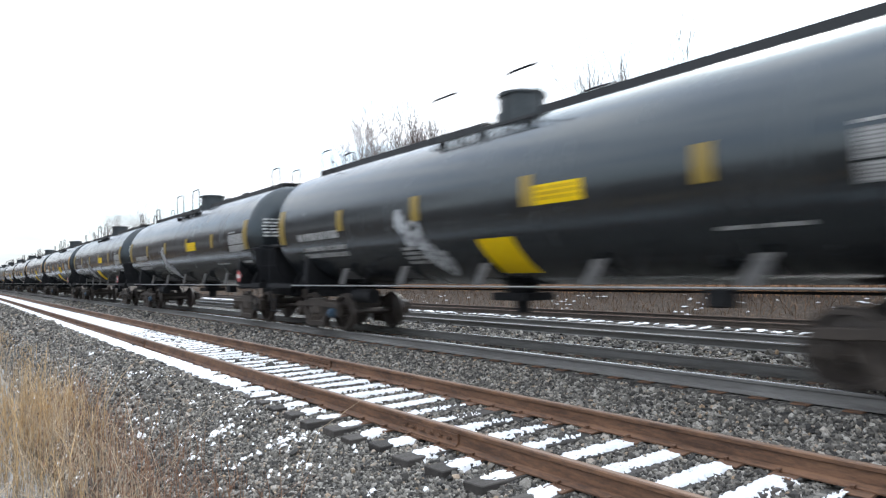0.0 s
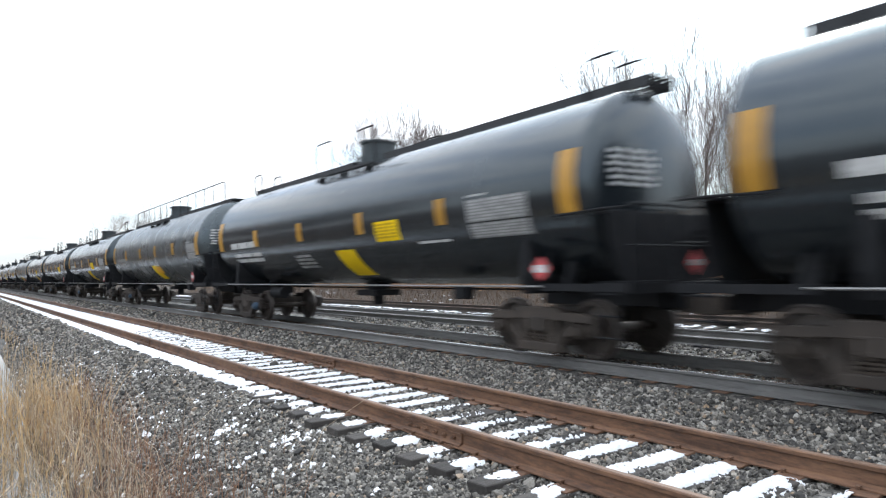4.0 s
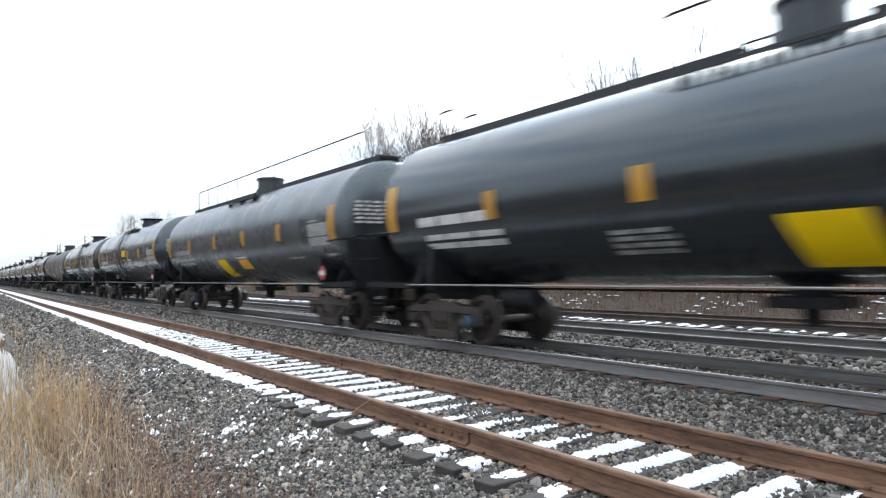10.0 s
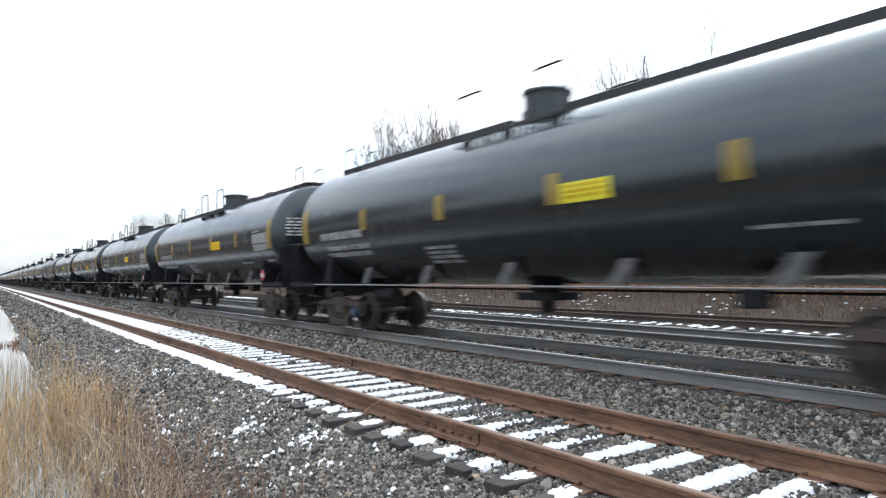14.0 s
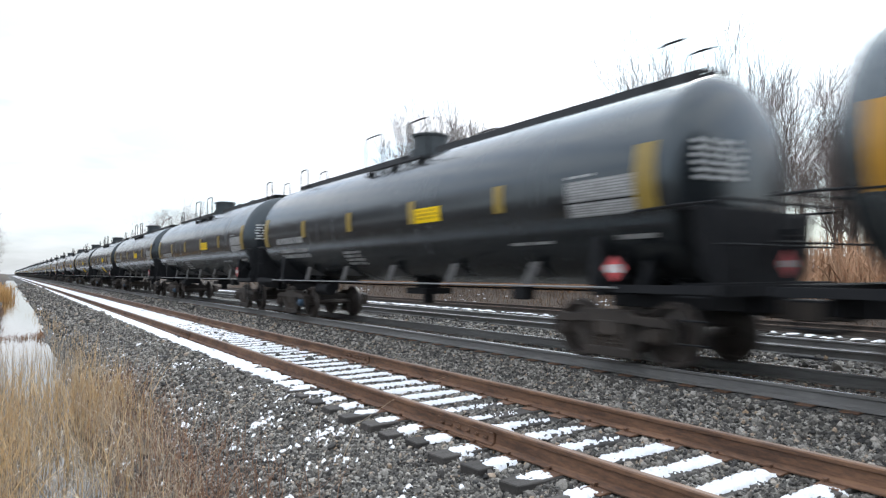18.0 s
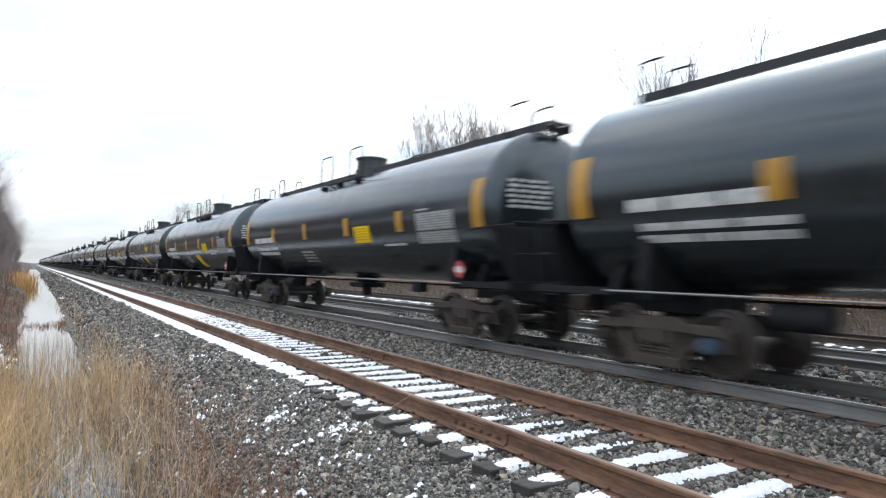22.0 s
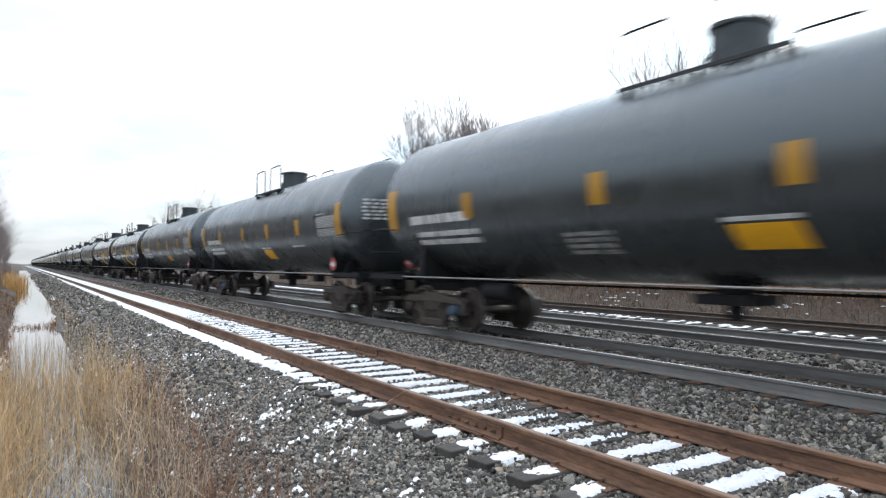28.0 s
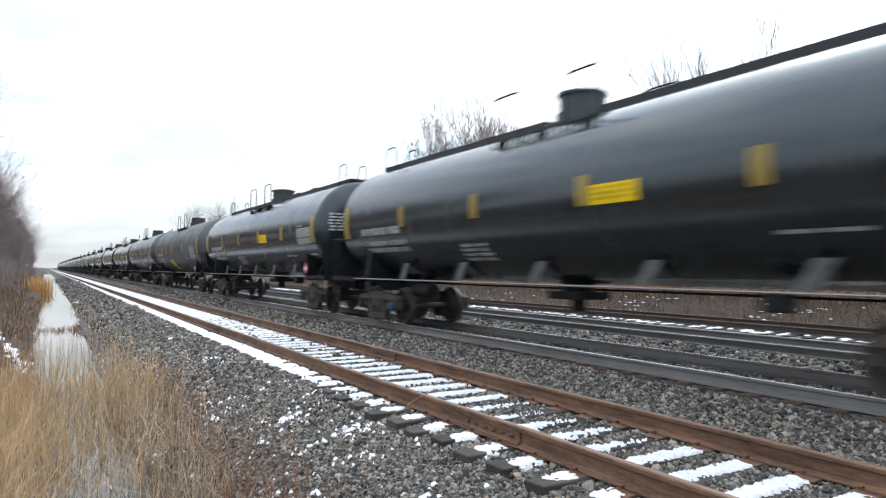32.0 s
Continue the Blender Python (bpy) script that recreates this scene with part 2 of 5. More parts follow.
def ground_material():
    """Ballast on the right of the ditch, leaf mould and dead grass on the banks; told apart by plan."""
    m, n, l, p = shader("ground_ballast_and_leaf_mould")
    c = n.new("ShaderNodeTexCoord")
    cells = n.new("ShaderNodeTexVoronoi")
    cells.inputs["Scale"].default_value = 19
    l.new(c.outputs["Object"], cells.inputs["Vector"])
    sep = n.new("ShaderNodeSeparateColor")
    l.new(cells.outputs["Color"], sep.inputs[0])
    stone = ramp_node(n, l, sep.outputs[0], [(0.0, (0.030, 0.029, 0.028)), (0.45, (0.088, 0.084, 0.077)), (0.85, (0.165, 0.158, 0.144)), (1.0, (0.30, 0.28, 0.25))])
    patch = noise_node(n, l, 0.35, 4, 0.6)
    pr = ramp_node(n, l, patch.outputs[0], [(0.3, (0.78, 0.77, 0.76)), (0.7, (1.1, 1.09, 1.05))])
    ballast = mix_node(n, l, 1.0, stone.outputs[0], pr.outputs[0], 'MULTIPLY')
    litter = noise_node(n, l, 9, 6, 0.7)
    soil = ramp_node(n, l, litter.outputs[0], [(0.3, (0.022, 0.017, 0.013)), (0.55, (0.075, 0.055, 0.040)), (0.75, (0.19, 0.14, 0.09))])
    xyz = n.new("ShaderNodeSeparateXYZ")
    l.new(c.outputs["Object"], xyz.inputs[0])
    edge = noise_node(n, l, 1.2, 4, 0.6)
    wob = n.new("ShaderNodeMath")
    wob.operation = 'MULTIPLY_ADD'
    wob.inputs[1].default_value = 0.9
    l.new(edge.outputs[0], wob.inputs[0])
    l.new(xyz.outputs[0], wob.inputs[2])
    span = n.new("ShaderNodeMapRange")
    span.inputs[1].default_value, span.inputs[2].default_value = 1.35, 1.75
    l.new(wob.outputs[0], span.inputs[0])
    far = n.new("ShaderNodeMapRange")
    far.inputs[1].default_value, far.inputs[2].default_value = 19.6, 20.2
    far.inputs[3].default_value, far.inputs[4].default_value = 1, 0
    l.new(wob.outputs[0], far.inputs[0])
    both = n.new("ShaderNodeMath")
    both.operation = 'MULTIPLY'
    l.new(span.outputs[0], both.inputs[0])
    l.new(far.outputs[0], both.inputs[1])
    l.new(mix_node(n, l, both.outputs[0], soil.outputs[0], ballast), p.inputs["Base Color"])
    p.inputs["Roughness"].default_value = 0.9
    h = n.new("ShaderNodeMath")
    h.operation = 'MULTIPLY_ADD'
    h.inputs[1].default_value = -1.0
    l.new(cells.outputs["Distance"], h.inputs[0])
    l.new(litter.outputs[0], h.inputs[2])
    bump_node(n, l, h.outputs[0], p, 0.9, 0.035)
    return m


def water_material():
    m, n, l, p = shader("still_ditch_water")
    p.inputs["Base Color"].default_value = (0.05, 0.045, 0.035, 1)
    p.inputs["Roughness"].default_value = 0.04
    p.inputs["IOR"].default_value = 1.33
    p.inputs["Specular IOR Level"].default_value = 1.0
    w = noise_node(n, l, 6, 3, 0.5)
    bump_node(n, l, w.outputs[0], p, 0.25, 0.004)
    return m


STONE, GROUND, WATER = stone_material(), ground_material(), water_material()


# ---- mesh helpers ----
def box(bm, x, y, z, sx, sy, sz, m=None):
    """A box by its centre and full sizes."""
    vs = [bm.verts.new((x + a * sx / 2, y + b * sy / 2, z + c * sz / 2)) for a in (-1, 1) for b in (-1, 1) for c in (-1, 1)]
    for f in ((0, 1, 3, 2), (4, 6, 7, 5), (0, 4, 5, 1), (2, 3, 7, 6), (0, 2, 6, 4), (1, 5, 7, 3)):
        bm.faces.new([vs[i] for i in f])
    if m is not None:
        bmesh.ops.transform(bm, matrix=m, verts=vs)
    return vs


def rod(bm, a, b, r0, r1=None, seg=8, caps=True):
    a, b = Vector(a), Vector(b)
    r1 = r0 if r1 is None else r1
    d = (b - a).normalized()
    u = d.orthogonal().normalized()
    v = d.cross(u)
    rings = []
    for p, r in ((a, r0), (b, r1)):
        rings.append([bm.verts.new(p + (u * math.cos(k * math.tau / seg) + v * math.sin(k * math.tau / seg)) * r) for k in range(seg)])
    for k in range(seg):
        bm.faces.new((rings[0][k], rings[0][(k + 1) % seg], rings[1][(k + 1) % seg], rings[1][k]))
    if caps:
        bm.faces.new(rings[0][::-1])
        bm.faces.new(rings[1])


def pipe(bm, pts, r, seg=6):
    """A bent bar through points."""
    pts = [Vector(p) for p in pts]
    rings = []
    for i, p in enumerate(pts):
        d = (pts[min(i + 1, len(pts) - 1)] - pts[max(i - 1, 0)]).normalized()
        u = d.cross(Vector((0.31, 0.17, 0.93))).normalized()
        v = d.cross(u)
        rings.append([bm.verts.new(p + (u * math.cos(k * math.tau / seg) + v * math.sin(k * math.tau / seg)) * r) for k in range(seg)])
    for a, b in zip(rings, rings[1:]):
        for k in range(seg):
            bm.faces.new((a[k], a[(k + 1) % seg], b[(k + 1) % seg], b[k]))
    bm.faces.new(rings[0][::-1])
    bm.faces.new(rings[-1])


def prism(bm, outline, axis, lo, hi):
    """An outline (two coordinates) drawn out along an axis."""
    def at(p, w):
        return {"x": (w, p[0], p[1]), "y": (p[0], w, p[1]), "z": (p[0], p[1], w)}[axis]
    a = [bm.verts.new(at(p, lo)) for p in outline]
    b = [bm.verts.new(at(p, hi)) for p in outline]
    bm.faces.new(a[::-1])
    bm.faces.new(b)
    for i in range(len(a)):
        j = (i + 1) % len(a)
        bm.faces.new((a[i], a[j], b[j], b[i]))


def lathe(bm, profile, axis_z, seg):
    """Rings (y, radius) turned round the car's long axis at height axis_z."""
    rings = []
    for y, r in profile:
        if r < 1e-4:
            rings.append([bm.verts.new((0, y, axis_z))])
        else:
            rings.append([bm.verts.new((r * math.cos(k * math.tau / seg), y, axis_z + r * math.sin(k * math.tau / seg))) for k in range(seg)])
    for a, b in zip(rings, rings[1:]):
        for k in range(seg):
            j = (k + 1) % seg
            if len(a) == 1:
                bm.faces.new((a[0], b[j], b[k]))
            elif len(b) == 1:
                bm.faces.new((a[k], a[j], b[0]))
            else:
                bm.faces.new((a[k], a[j], b[j], b[k]))


def mesh_of(bm, name, material, bevel=0.0, crease=32):
    bmesh.ops.recalc_face_normals(bm, faces=bm.faces)
    if bevel:
        bmesh.ops.bevel(bm, geom=bm.edges[:], offset=bevel, segments=1, affect='EDGES', clamp_overlap=True)
    me = bpy.data.meshes.new(name)
    bm.to_mesh(me)
    bm.free()
    me.polygons.foreach_set("use_smooth", np.ones(len(me.polygons), dtype=bool))
    me.set_sharp_from_angle(angle=radians(crease))
    me.materials.append(material)
    return me


def part(name, bm, material, parent, label="", bevel=0.0):
    """Links a bmesh as one mesh object under a thing or a part."""
    ob = new(name, mesh_of(bm, name, material, bevel))
    ob.parent = parent
    return tagged(ob, label)


def shared(name, me, parent, m=None, label=""):
    ob = new(name, me)
    ob.parent = parent
    if m is not None:
        ob.matrix_basis = m
    return tagged(ob, label)


def raw_mesh(name, verts, faces, material, smooth=False):
    """A mesh from arrays: verts (n, 3), faces (m, k) with k corners each."""
    verts, faces = np.asarray(verts, dtype=np.float32), np.asarray(faces, dtype=np.int32)
    me = bpy.data.meshes.new(name)
    k = faces.shape[1]
    me.vertices.add(len(verts))
    me.vertices.foreach_set("co", verts.ravel())
    me.loops.add(faces.size)
    me.loops.foreach_set("vertex_index", faces.ravel())
    me.polygons.add(len(faces))
    me.polygons.foreach_set("loop_start", np.arange(0, faces.size, k, dtype=np.int32))
    me.polygons.foreach_set("use_smooth", np.full(len(faces), smooth))
    me.update(calc_edges=True)
    me.validate()
    me.materials.append(material)
    return me


# ---- ground ----
PROFILE = ((-2000, 3.0), (-60, 2.6), (-20, 1.9), (-9, 1.2), (-5, 0.7), (-3.4, 0.45), (-2.2, 0.05), (-1.3, -0.36), (-0.7, -0.66),
           (-0.25, -0.85), (-0.05, -0.96), (0.15, -1.08), (0.5, -1.12), (0.88, -1.04), (1.04, -0.90), (1.3, -0.82), (1.7, -0.68), (2.3, -0.48), (2.85, -0.315), (3.15, -0.268), (3.45, -0.222),
           (5.85, -0.215), (6.3, -0.27), (6.7, -0.27), (7.05, -0.185), (7.3, -0.162), (9.9, -0.162), (10.2, -0.20), (10.6, -0.30), (11.3, -0.30), (11.7, -0.215),
           (14.5, -0.215), (15.2, -0.31), (16.0, -0.22), (19.0, -0.22), (19.8, -0.5), (20.6, -0.55), (21.5, -0.1), (23.0, 0.5),
           (26, 0.9), (32, 1.2), (60, 1.6), (2000, 3.0))


def ditch_edge(y):
    """Where the water meets the ballast's foot."""
    return float(np.interp(y, (18, 25, 36, 60, 89), (1.04, 1.12, 1.3, 1.65, 1.9))) + 0.28 * noise.noise((3.0, y * 0.16, 2.0)) * min(1.0, max(0.0, (y - 14) / 6))


def ground_z(x, y):
    xs, zs = [p[0] for p in PROFILE], [p[1] for p in PROFILE]
    crest = min(1.0, max(0.0, (y - 7.0) / 2.5)) * min(1.0, max(0.0, (x - 2.5) / 0.45)) * min(1.0, max(0.0, (3.32 - x) / 0.15))
    if 0.5 < x < 2.9:
        e = ditch_edge(y)
        x = 0.5 + (x - 0.5) * 0.54 / (e - 0.5) if x < e else 1.04 + (x - e) * 1.86 / (2.9 - e)
    elif -1.4 < x < 0.3 and y > 14:
        x -= 0.22 * (1 + noise.noise((8.0, y * 0.13, 5.0))) * min(1.0, (y - 14) / 6) * min(1.0, (0.3 - x) * 3) * min(1.0, (x + 1.4) * 3) * -0.5
    z = float(np.interp(x, xs, zs))
    if -1.2 < x < 3.0 and y < 5.0:      # the ditch ends at a bank of earth on which the camera stands
        w = min(1.0, max(0.0, (5.0 - y) / 2.4))
        z = z * (1 - w) + max(z, -0.30) * w
    rough = 0.10 if x < -0.3 or x > 20 else (0.05 if x < 2.6 else 0.018)
    z += 0.05 * crest          # ballast heaped up to the tie ends
    return z + rough * (noise.noise((x * 0.9, y * 0.7, 0.0)) + 0.5 * noise.noise((x * 2.7, y * 2.3, 4.0)))


def build_ground():
    xs = sorted({*[p[0] for p in PROFILE], *np.round(np.arange(-9, 3.3, 0.18), 3), *np.round(np.arange(3.4, 26, 0.4), 3), *range(26, 62, 4), -30, -14, 120, 300, -150, -400, 700})
    ys = [-1500, -500, -200, -80, -30, *np.arange(-12, 0, 1.0), *np.round(np.arange(0, 40, 0.22), 3), *np.arange(40, 90, 1.0), *np.arange(90, 200, 6), 230, 280, 340, 420, 520, 650, 850, 1200, 1800, 2800]
    co = [(x, y, ground_z(x, y)) for y in ys for x in xs]
    w = len(xs)
    fs = [(j * w + i, j * w + i + 1, (j + 1) * w + i + 1, (j + 1) * w + i) for j in range(len(ys) - 1) for i in range(w - 1)]
    ob = new("ground", raw_mesh("ground", co, fs, GROUND, True))
    return tagged(ob, "grey crushed-stone ballast with leaf-littered ditch banks", "ground", kind="structure")


build_ground()


def build_water():
    bm = bmesh.new()
    n = 120
    rows = []
    for i in range(n + 1):
        y = 4.0 + 260 * (i / n) ** 2
        a = -0.16 + 0.10 * noise.noise((0, y * 0.35, 7))
        b = ditch_edge(y) + 0.08
        rows.append([bm.verts.new((x, y, -0.905)) for x in (a - 0.4, (a + b) / 2, b + 0.3)])
    for p, q in zip(rows, rows[1:]):
        for i in range(2):
            bm.faces.new((p[i], p[i + 1], q[i + 1], q[i]))
    ob = new("water", mesh_of(bm, "water", WATER))
    tagged(ob, "still shallow ditch water that mirrors the white sky", "water", kind="structure")


build_water()


# ---- tracks ----
RAIL = ((-0.07, -0.178), (0.07, -0.178), (0.07, -0.166), (0.012, -0.140), (0.010, -0.048), (0.034, -0.036), (0.036, -0.008), (0.028, 0.0),
        (-0.028, 0.0), (-0.036, -0.008), (-0.034, -0.036), (-0.010, -0.048), (-0.012, -0.140), (-0.07, -0.166))


def rail(parent, x, z, side, top, label):
    """A rail with its web and flange; the running surface is a strip of its own on the head."""
    bm = bmesh.new()
    prism(bm, [(x + a, z + b) for a, b in RAIL], "y", -60, 1500)
    body = part("rail", bm, side, parent, label)
    bm = bmesh.new()
    prism(bm, [(x - 0.026, z - 0.001), (x + 0.026, z - 0.001), (x + 0.022, z + 0.004), (x - 0.022, z + 0.004)], "y", -60, 1500)
    part("running_surface", bm, top, body)
    return body


def tie_mesh(name, seed):
    rng = random.Random(seed)
    bm = bmesh.new()
    vs = box(bm, 0, 0, 0, 2.59, 0.225, 0.18)
    bmesh.ops.subdivide_edges(bm, edges=[e for e in bm.edges if abs(e.verts[0].co.x - e.verts[1].co.x) > 1], cuts=7)
    for v in bm.verts:
        v.co += Vector((rng.uniform(-0.02, 0.02) if abs(v.co.x) > 1.2 else 0, rng.uniform(-0.008, 0.008), rng.uniform(-0.006, 0.004)))
    return mesh_of(bm, name, TIMBER, 0.008)


TIES = [tie_mesh("tie", s) for s in range(5)]
TIE_STEP = 0.478


def tie_run(name, parent, x, z, first, count, step, seed):
    """The far ties of a track, joined."""
    rng = random.Random(seed)
    co, fs = [], []
    for i in range(count):
        y, dx, dz = first + i * step + rng.uniform(-0.03, 0.03), rng.uniform(-0.05, 0.05), rng.uniform(-0.012, 0.0)
        b = len(co)
        for a in (-1, 1):
            for q in (-1, 1):
                for c in (-1, 1):
                    co.append((x + dx + a * 1.29, y + q * 0.112, z + dz + c * 0.09))
        fs += [(b + i0, b + i1, b + i2, b + i3) for i0, i1, i2, i3 in ((0, 1, 3, 2), (4, 6, 7, 5), (0, 4, 5, 1), (2, 3, 7, 6), (0, 2, 6, 4), (1, 5, 7, 3))]
    ob = new(name, raw_mesh(name, co, fs, TIMBER))
    ob.parent = parent
    return tagged(ob, kind="stuff")


def spike_mesh():
    bm = bmesh.new()
    box(bm, 0, 0, 0.012, 0.022, 0.02, 0.03)
    box(bm, 0.006, 0, 0.030, 0.045, 0.034, 0.012)
    return mesh_of(bm, "spike", RUST, 0.003)


def plate_mesh():
    bm = bmesh.new()
    prism(bm, [(-0.19, 0), (0.19, 0), (0.19, 0.012), (0.085, 0.020), (0.075, 0.014), (-0.075, 0.014), (-0.085, 0.020), (-0.19, 0.012)], "y", -0.095, 0.095)
    return mesh_of(bm, "tie_plate", RUST, 0.002)


SPIKE, TIEPLATE = spike_mesh(), plate_mesh()


def joint_bar(parent, x, y, side):
    bm = bmesh.new()
    s = side
    prism(bm, [(x + s * 0.012, -0.150), (x + s * 0.062, -0.160), (x + s * 0.066, -0.148), (x + s * 0.036, -0.125), (x + s * 0.034, -0.065), (x + s * 0.045, -0.046), (x + s * 0.012, -0.040)], "y", y - 0.457, y + 0.457)
    bar = part("joint_bar", bm, RUST, parent, "bolted rusty rail joint bar", 0.004)
    for k in range(6):
        bm = bmesh.new()
        yy = y + (k - 2.5) * 0.142
        rod(bm, (x + s * 0.03, yy, -0.095), (x + s * 0.052, yy, -0.095), 0.024, seg=6)
        rod(bm, (x + s * 0.05, yy, -0.095), (x + s * 0.075, yy, -0.095), 0.012, seg=6)
        part("bolt", bm, RUST, bar)


def near_track():
    tr = tagged(new("track_near"), "rusty siding track with snow lying between its rails", "railway track", kind="structure")
    rng = random.Random(5)
    xa, xb = NEAR_X - GAUGE / 2, NEAR_X + GAUGE / 2
    rail(tr, xa, 0, RUST, HEAD, "rusty brown rail")
    rail(tr, xb, 0, RUST, HEAD, "rusty brown rail")
    first = 3.886 - 6 * TIE_STEP
    n = 130
    for i in range(n):
        y = first + i * TIE_STEP + rng.uniform(-0.03, 0.03)
        tilt = rng.uniform(-1.2, 1.2)
        shared("tie", TIES[i % 5], tr, pose(NEAR_X + rng.uniform(-0.05, 0.05), y, -0.192 - 0.09, rng.uniform(-2, 2), rng.uniform(-0.4, 0.4), tilt + (180 if i % 2 else 0)))
        if i < 70:
            for x in (xa, xb):
                shared("tie_plate", TIEPLATE, tr, pose(x, y, -0.193))
                if i < 36:
                    for s, dy in ((-1, 0.055), (1, -0.055)):
                        shared("spike", SPIKE, tr, pose(x + s * 0.088, y + dy + rng.uniform(-0.01, 0.01), -0.180, 0, 0, 180 if s > 0 else 0))
    tie_run("far_ties", tr, NEAR_X, -0.284, first + n * TIE_STEP, 900, TIE_STEP, 3)
    for x, y, s in ((xa, 5.15, -1), (xb, 10.53, -1), (xa, 5.15, 1), (xb, 10.53, 1), (xa, 17.0, -1), (xb, 22.4, -1)):
        joint_bar(tr, x, y, s)


def other_track(name, x, z, side, top, label, seed, rail_label):
    tr = tagged(new(name), label, "railway track", kind="structure")
    rng = random.Random(seed)
    rail(tr, x - GAUGE / 2, z, side, top, rail_label)
    rail(tr, x + GAUGE / 2, z, side, top, rail_label)
    for i in range(70):
        y = 0.4 + i * 0.52 + rng.uniform(-0.02, 0.02)
        shared("tie", TIES[i % 5], tr, pose(x + rng.uniform(-0.04, 0.04), y, z - 0.192 - 0.09, 0, 0, rng.uniform(-0.8, 0.8)))
        for xx in (x - GAUGE / 2, x + GAUGE / 2) if name == "track_main" else ():
            shared("tie_plate", TIEPLATE, tr, pose(xx, y, z - 0.193))
    tie_run("far_ties", tr, x, z - 0.284, 0.4 + 70 * 0.52, 800, 0.52, seed)


near_track()
other_track("track_main", MAIN_X, 0.04, GREYRAIL, SHINE, "grey main line track under the passing train", 11, "grey steel rail with polished head")
other_track("track_third", THIRD_X, 0.0, GREYRAIL, SHINE, "grey main line track with snow on its ties", 12, "grey steel rail with polished head")
other_track("track_fourth", FOURTH_X, 0.0, CAST, RUST, "rusty disused track along the brushy bank", 13, "rusty brown rail")


# ---- tank cars ----
TANK_R, TANK_Z, TANK_Y = 1.52, 2.66, 7.92      # radius, axis height, half length between the head seams; reshaped for each kind


def reshape(r, z, y):
    global TANK_R, TANK_Z, TANK_Y
    TANK_R, TANK_Z, TANK_Y = r, z, y


TRUCK_Y = 6.6
WHEEL_R = 0.457


def skin(y0, y1, z0, z1, lift=0.006, lean=0.0, rows=6):
    """A sheet that lies on the tank's side towards the camera; lean shears it along the car towards its foot."""
    bm = bmesh.new()
    grid, r = [], TANK_R
    for i in range(rows + 1):
        z = z0 + (z1 - z0) * i / rows
        a = math.asin(max(-0.999, min(0.999, (z - TANK_Z) / r)))
        d = lean * (1 - i / rows)
        grid.append([bm.verts.new((-(r + h) * math.cos(a), y + d, TANK_Z + (r + h) * math.sin(a))) for y in (y0, y1) for h in (lift, 0.0)])
    for p, q in zip(grid, grid[1:]):
        bm.faces.new((p[0], p[2], q[2], q[0]))
        bm.faces.new((p[1], p[0], q[0], q[1]))
        bm.faces.new((p[2], p[3], q[3], q[2]))
    bm.faces.new((grid[0][1], grid[0][3], grid[0][2], grid[0][0]))
    bm.faces.new((grid[-1][0], grid[-1][2], grid[-1][3], grid[-1][1]))
    return bm


def words(bm_rows, y0, y1, z0, z1, lines, seed):
    """Unreadable stencilled lines as bars, broken into word lengths."""
    rng = random.Random(seed)
    bm = bmesh.new()
    pitch = (z1 - z0) / lines
    for i in range(lines):
        za, y = z1 - i * pitch - pitch * 0.72, y1
        zb = za + pitch * (0.62 if lines < 5 else 0.58)
        while y - 0.05 > y0:
            w = min(rng.uniform(0.14, 0.55) * (1.6 if lines < 3 else 1), y - y0)
            piece = skin(y - w, y, za, zb, 0.004, rows=2)
            me = bpy.data.meshes.new("word")
            piece.to_mesh(me)
            piece.free()
            bm.from_mesh(me)
            bpy.data.meshes.remove(me)
            y -= w + rng.uniform(0.05, 0.09)
    return bm


def tank_shell(material, jacket, parent):
    """The barrel with dished heads; a jacketed barrel has flatter heads and proud bands at its seams."""
    r = TANK_R
    prof = []
    depth = 0.36 if jacket else 0.62
    for k in range(9):
        a = k / 8 * math.pi / 2
        prof.append((-TANK_Y - depth * math.cos(a), r * math.sin(a) if k else 0.0))
    seams = (-5.2, -2.6, 0.0, 2.6, 5.2)
    b = 0.002 if jacket else 0.003
    prof.append((-TANK_Y + 0.02, r + b))
    prof.append((-TANK_Y + 0.10, r + b))
    prof.append((-TANK_Y + 0.101, r))
    for s in seams:
        prof += [(s - 0.046, r), (s - 0.045, r + b), (s + 0.045, r + b), (s + 0.046, r)]
    prof += [(TANK_Y - 0.101, r), (TANK_Y - 0.10, r + b), (TANK_Y - 0.02, r + b)]
    for k in range(8, -1, -1):
        a = k / 8 * math.pi / 2
        prof.append((TANK_Y + depth * math.cos(a), r * math.sin(a) if k else 0.0))
    bm = bmesh.new()
    lathe(bm, prof, TANK_Z, 72)
    return part("tank", bm, material, parent, "", 0)


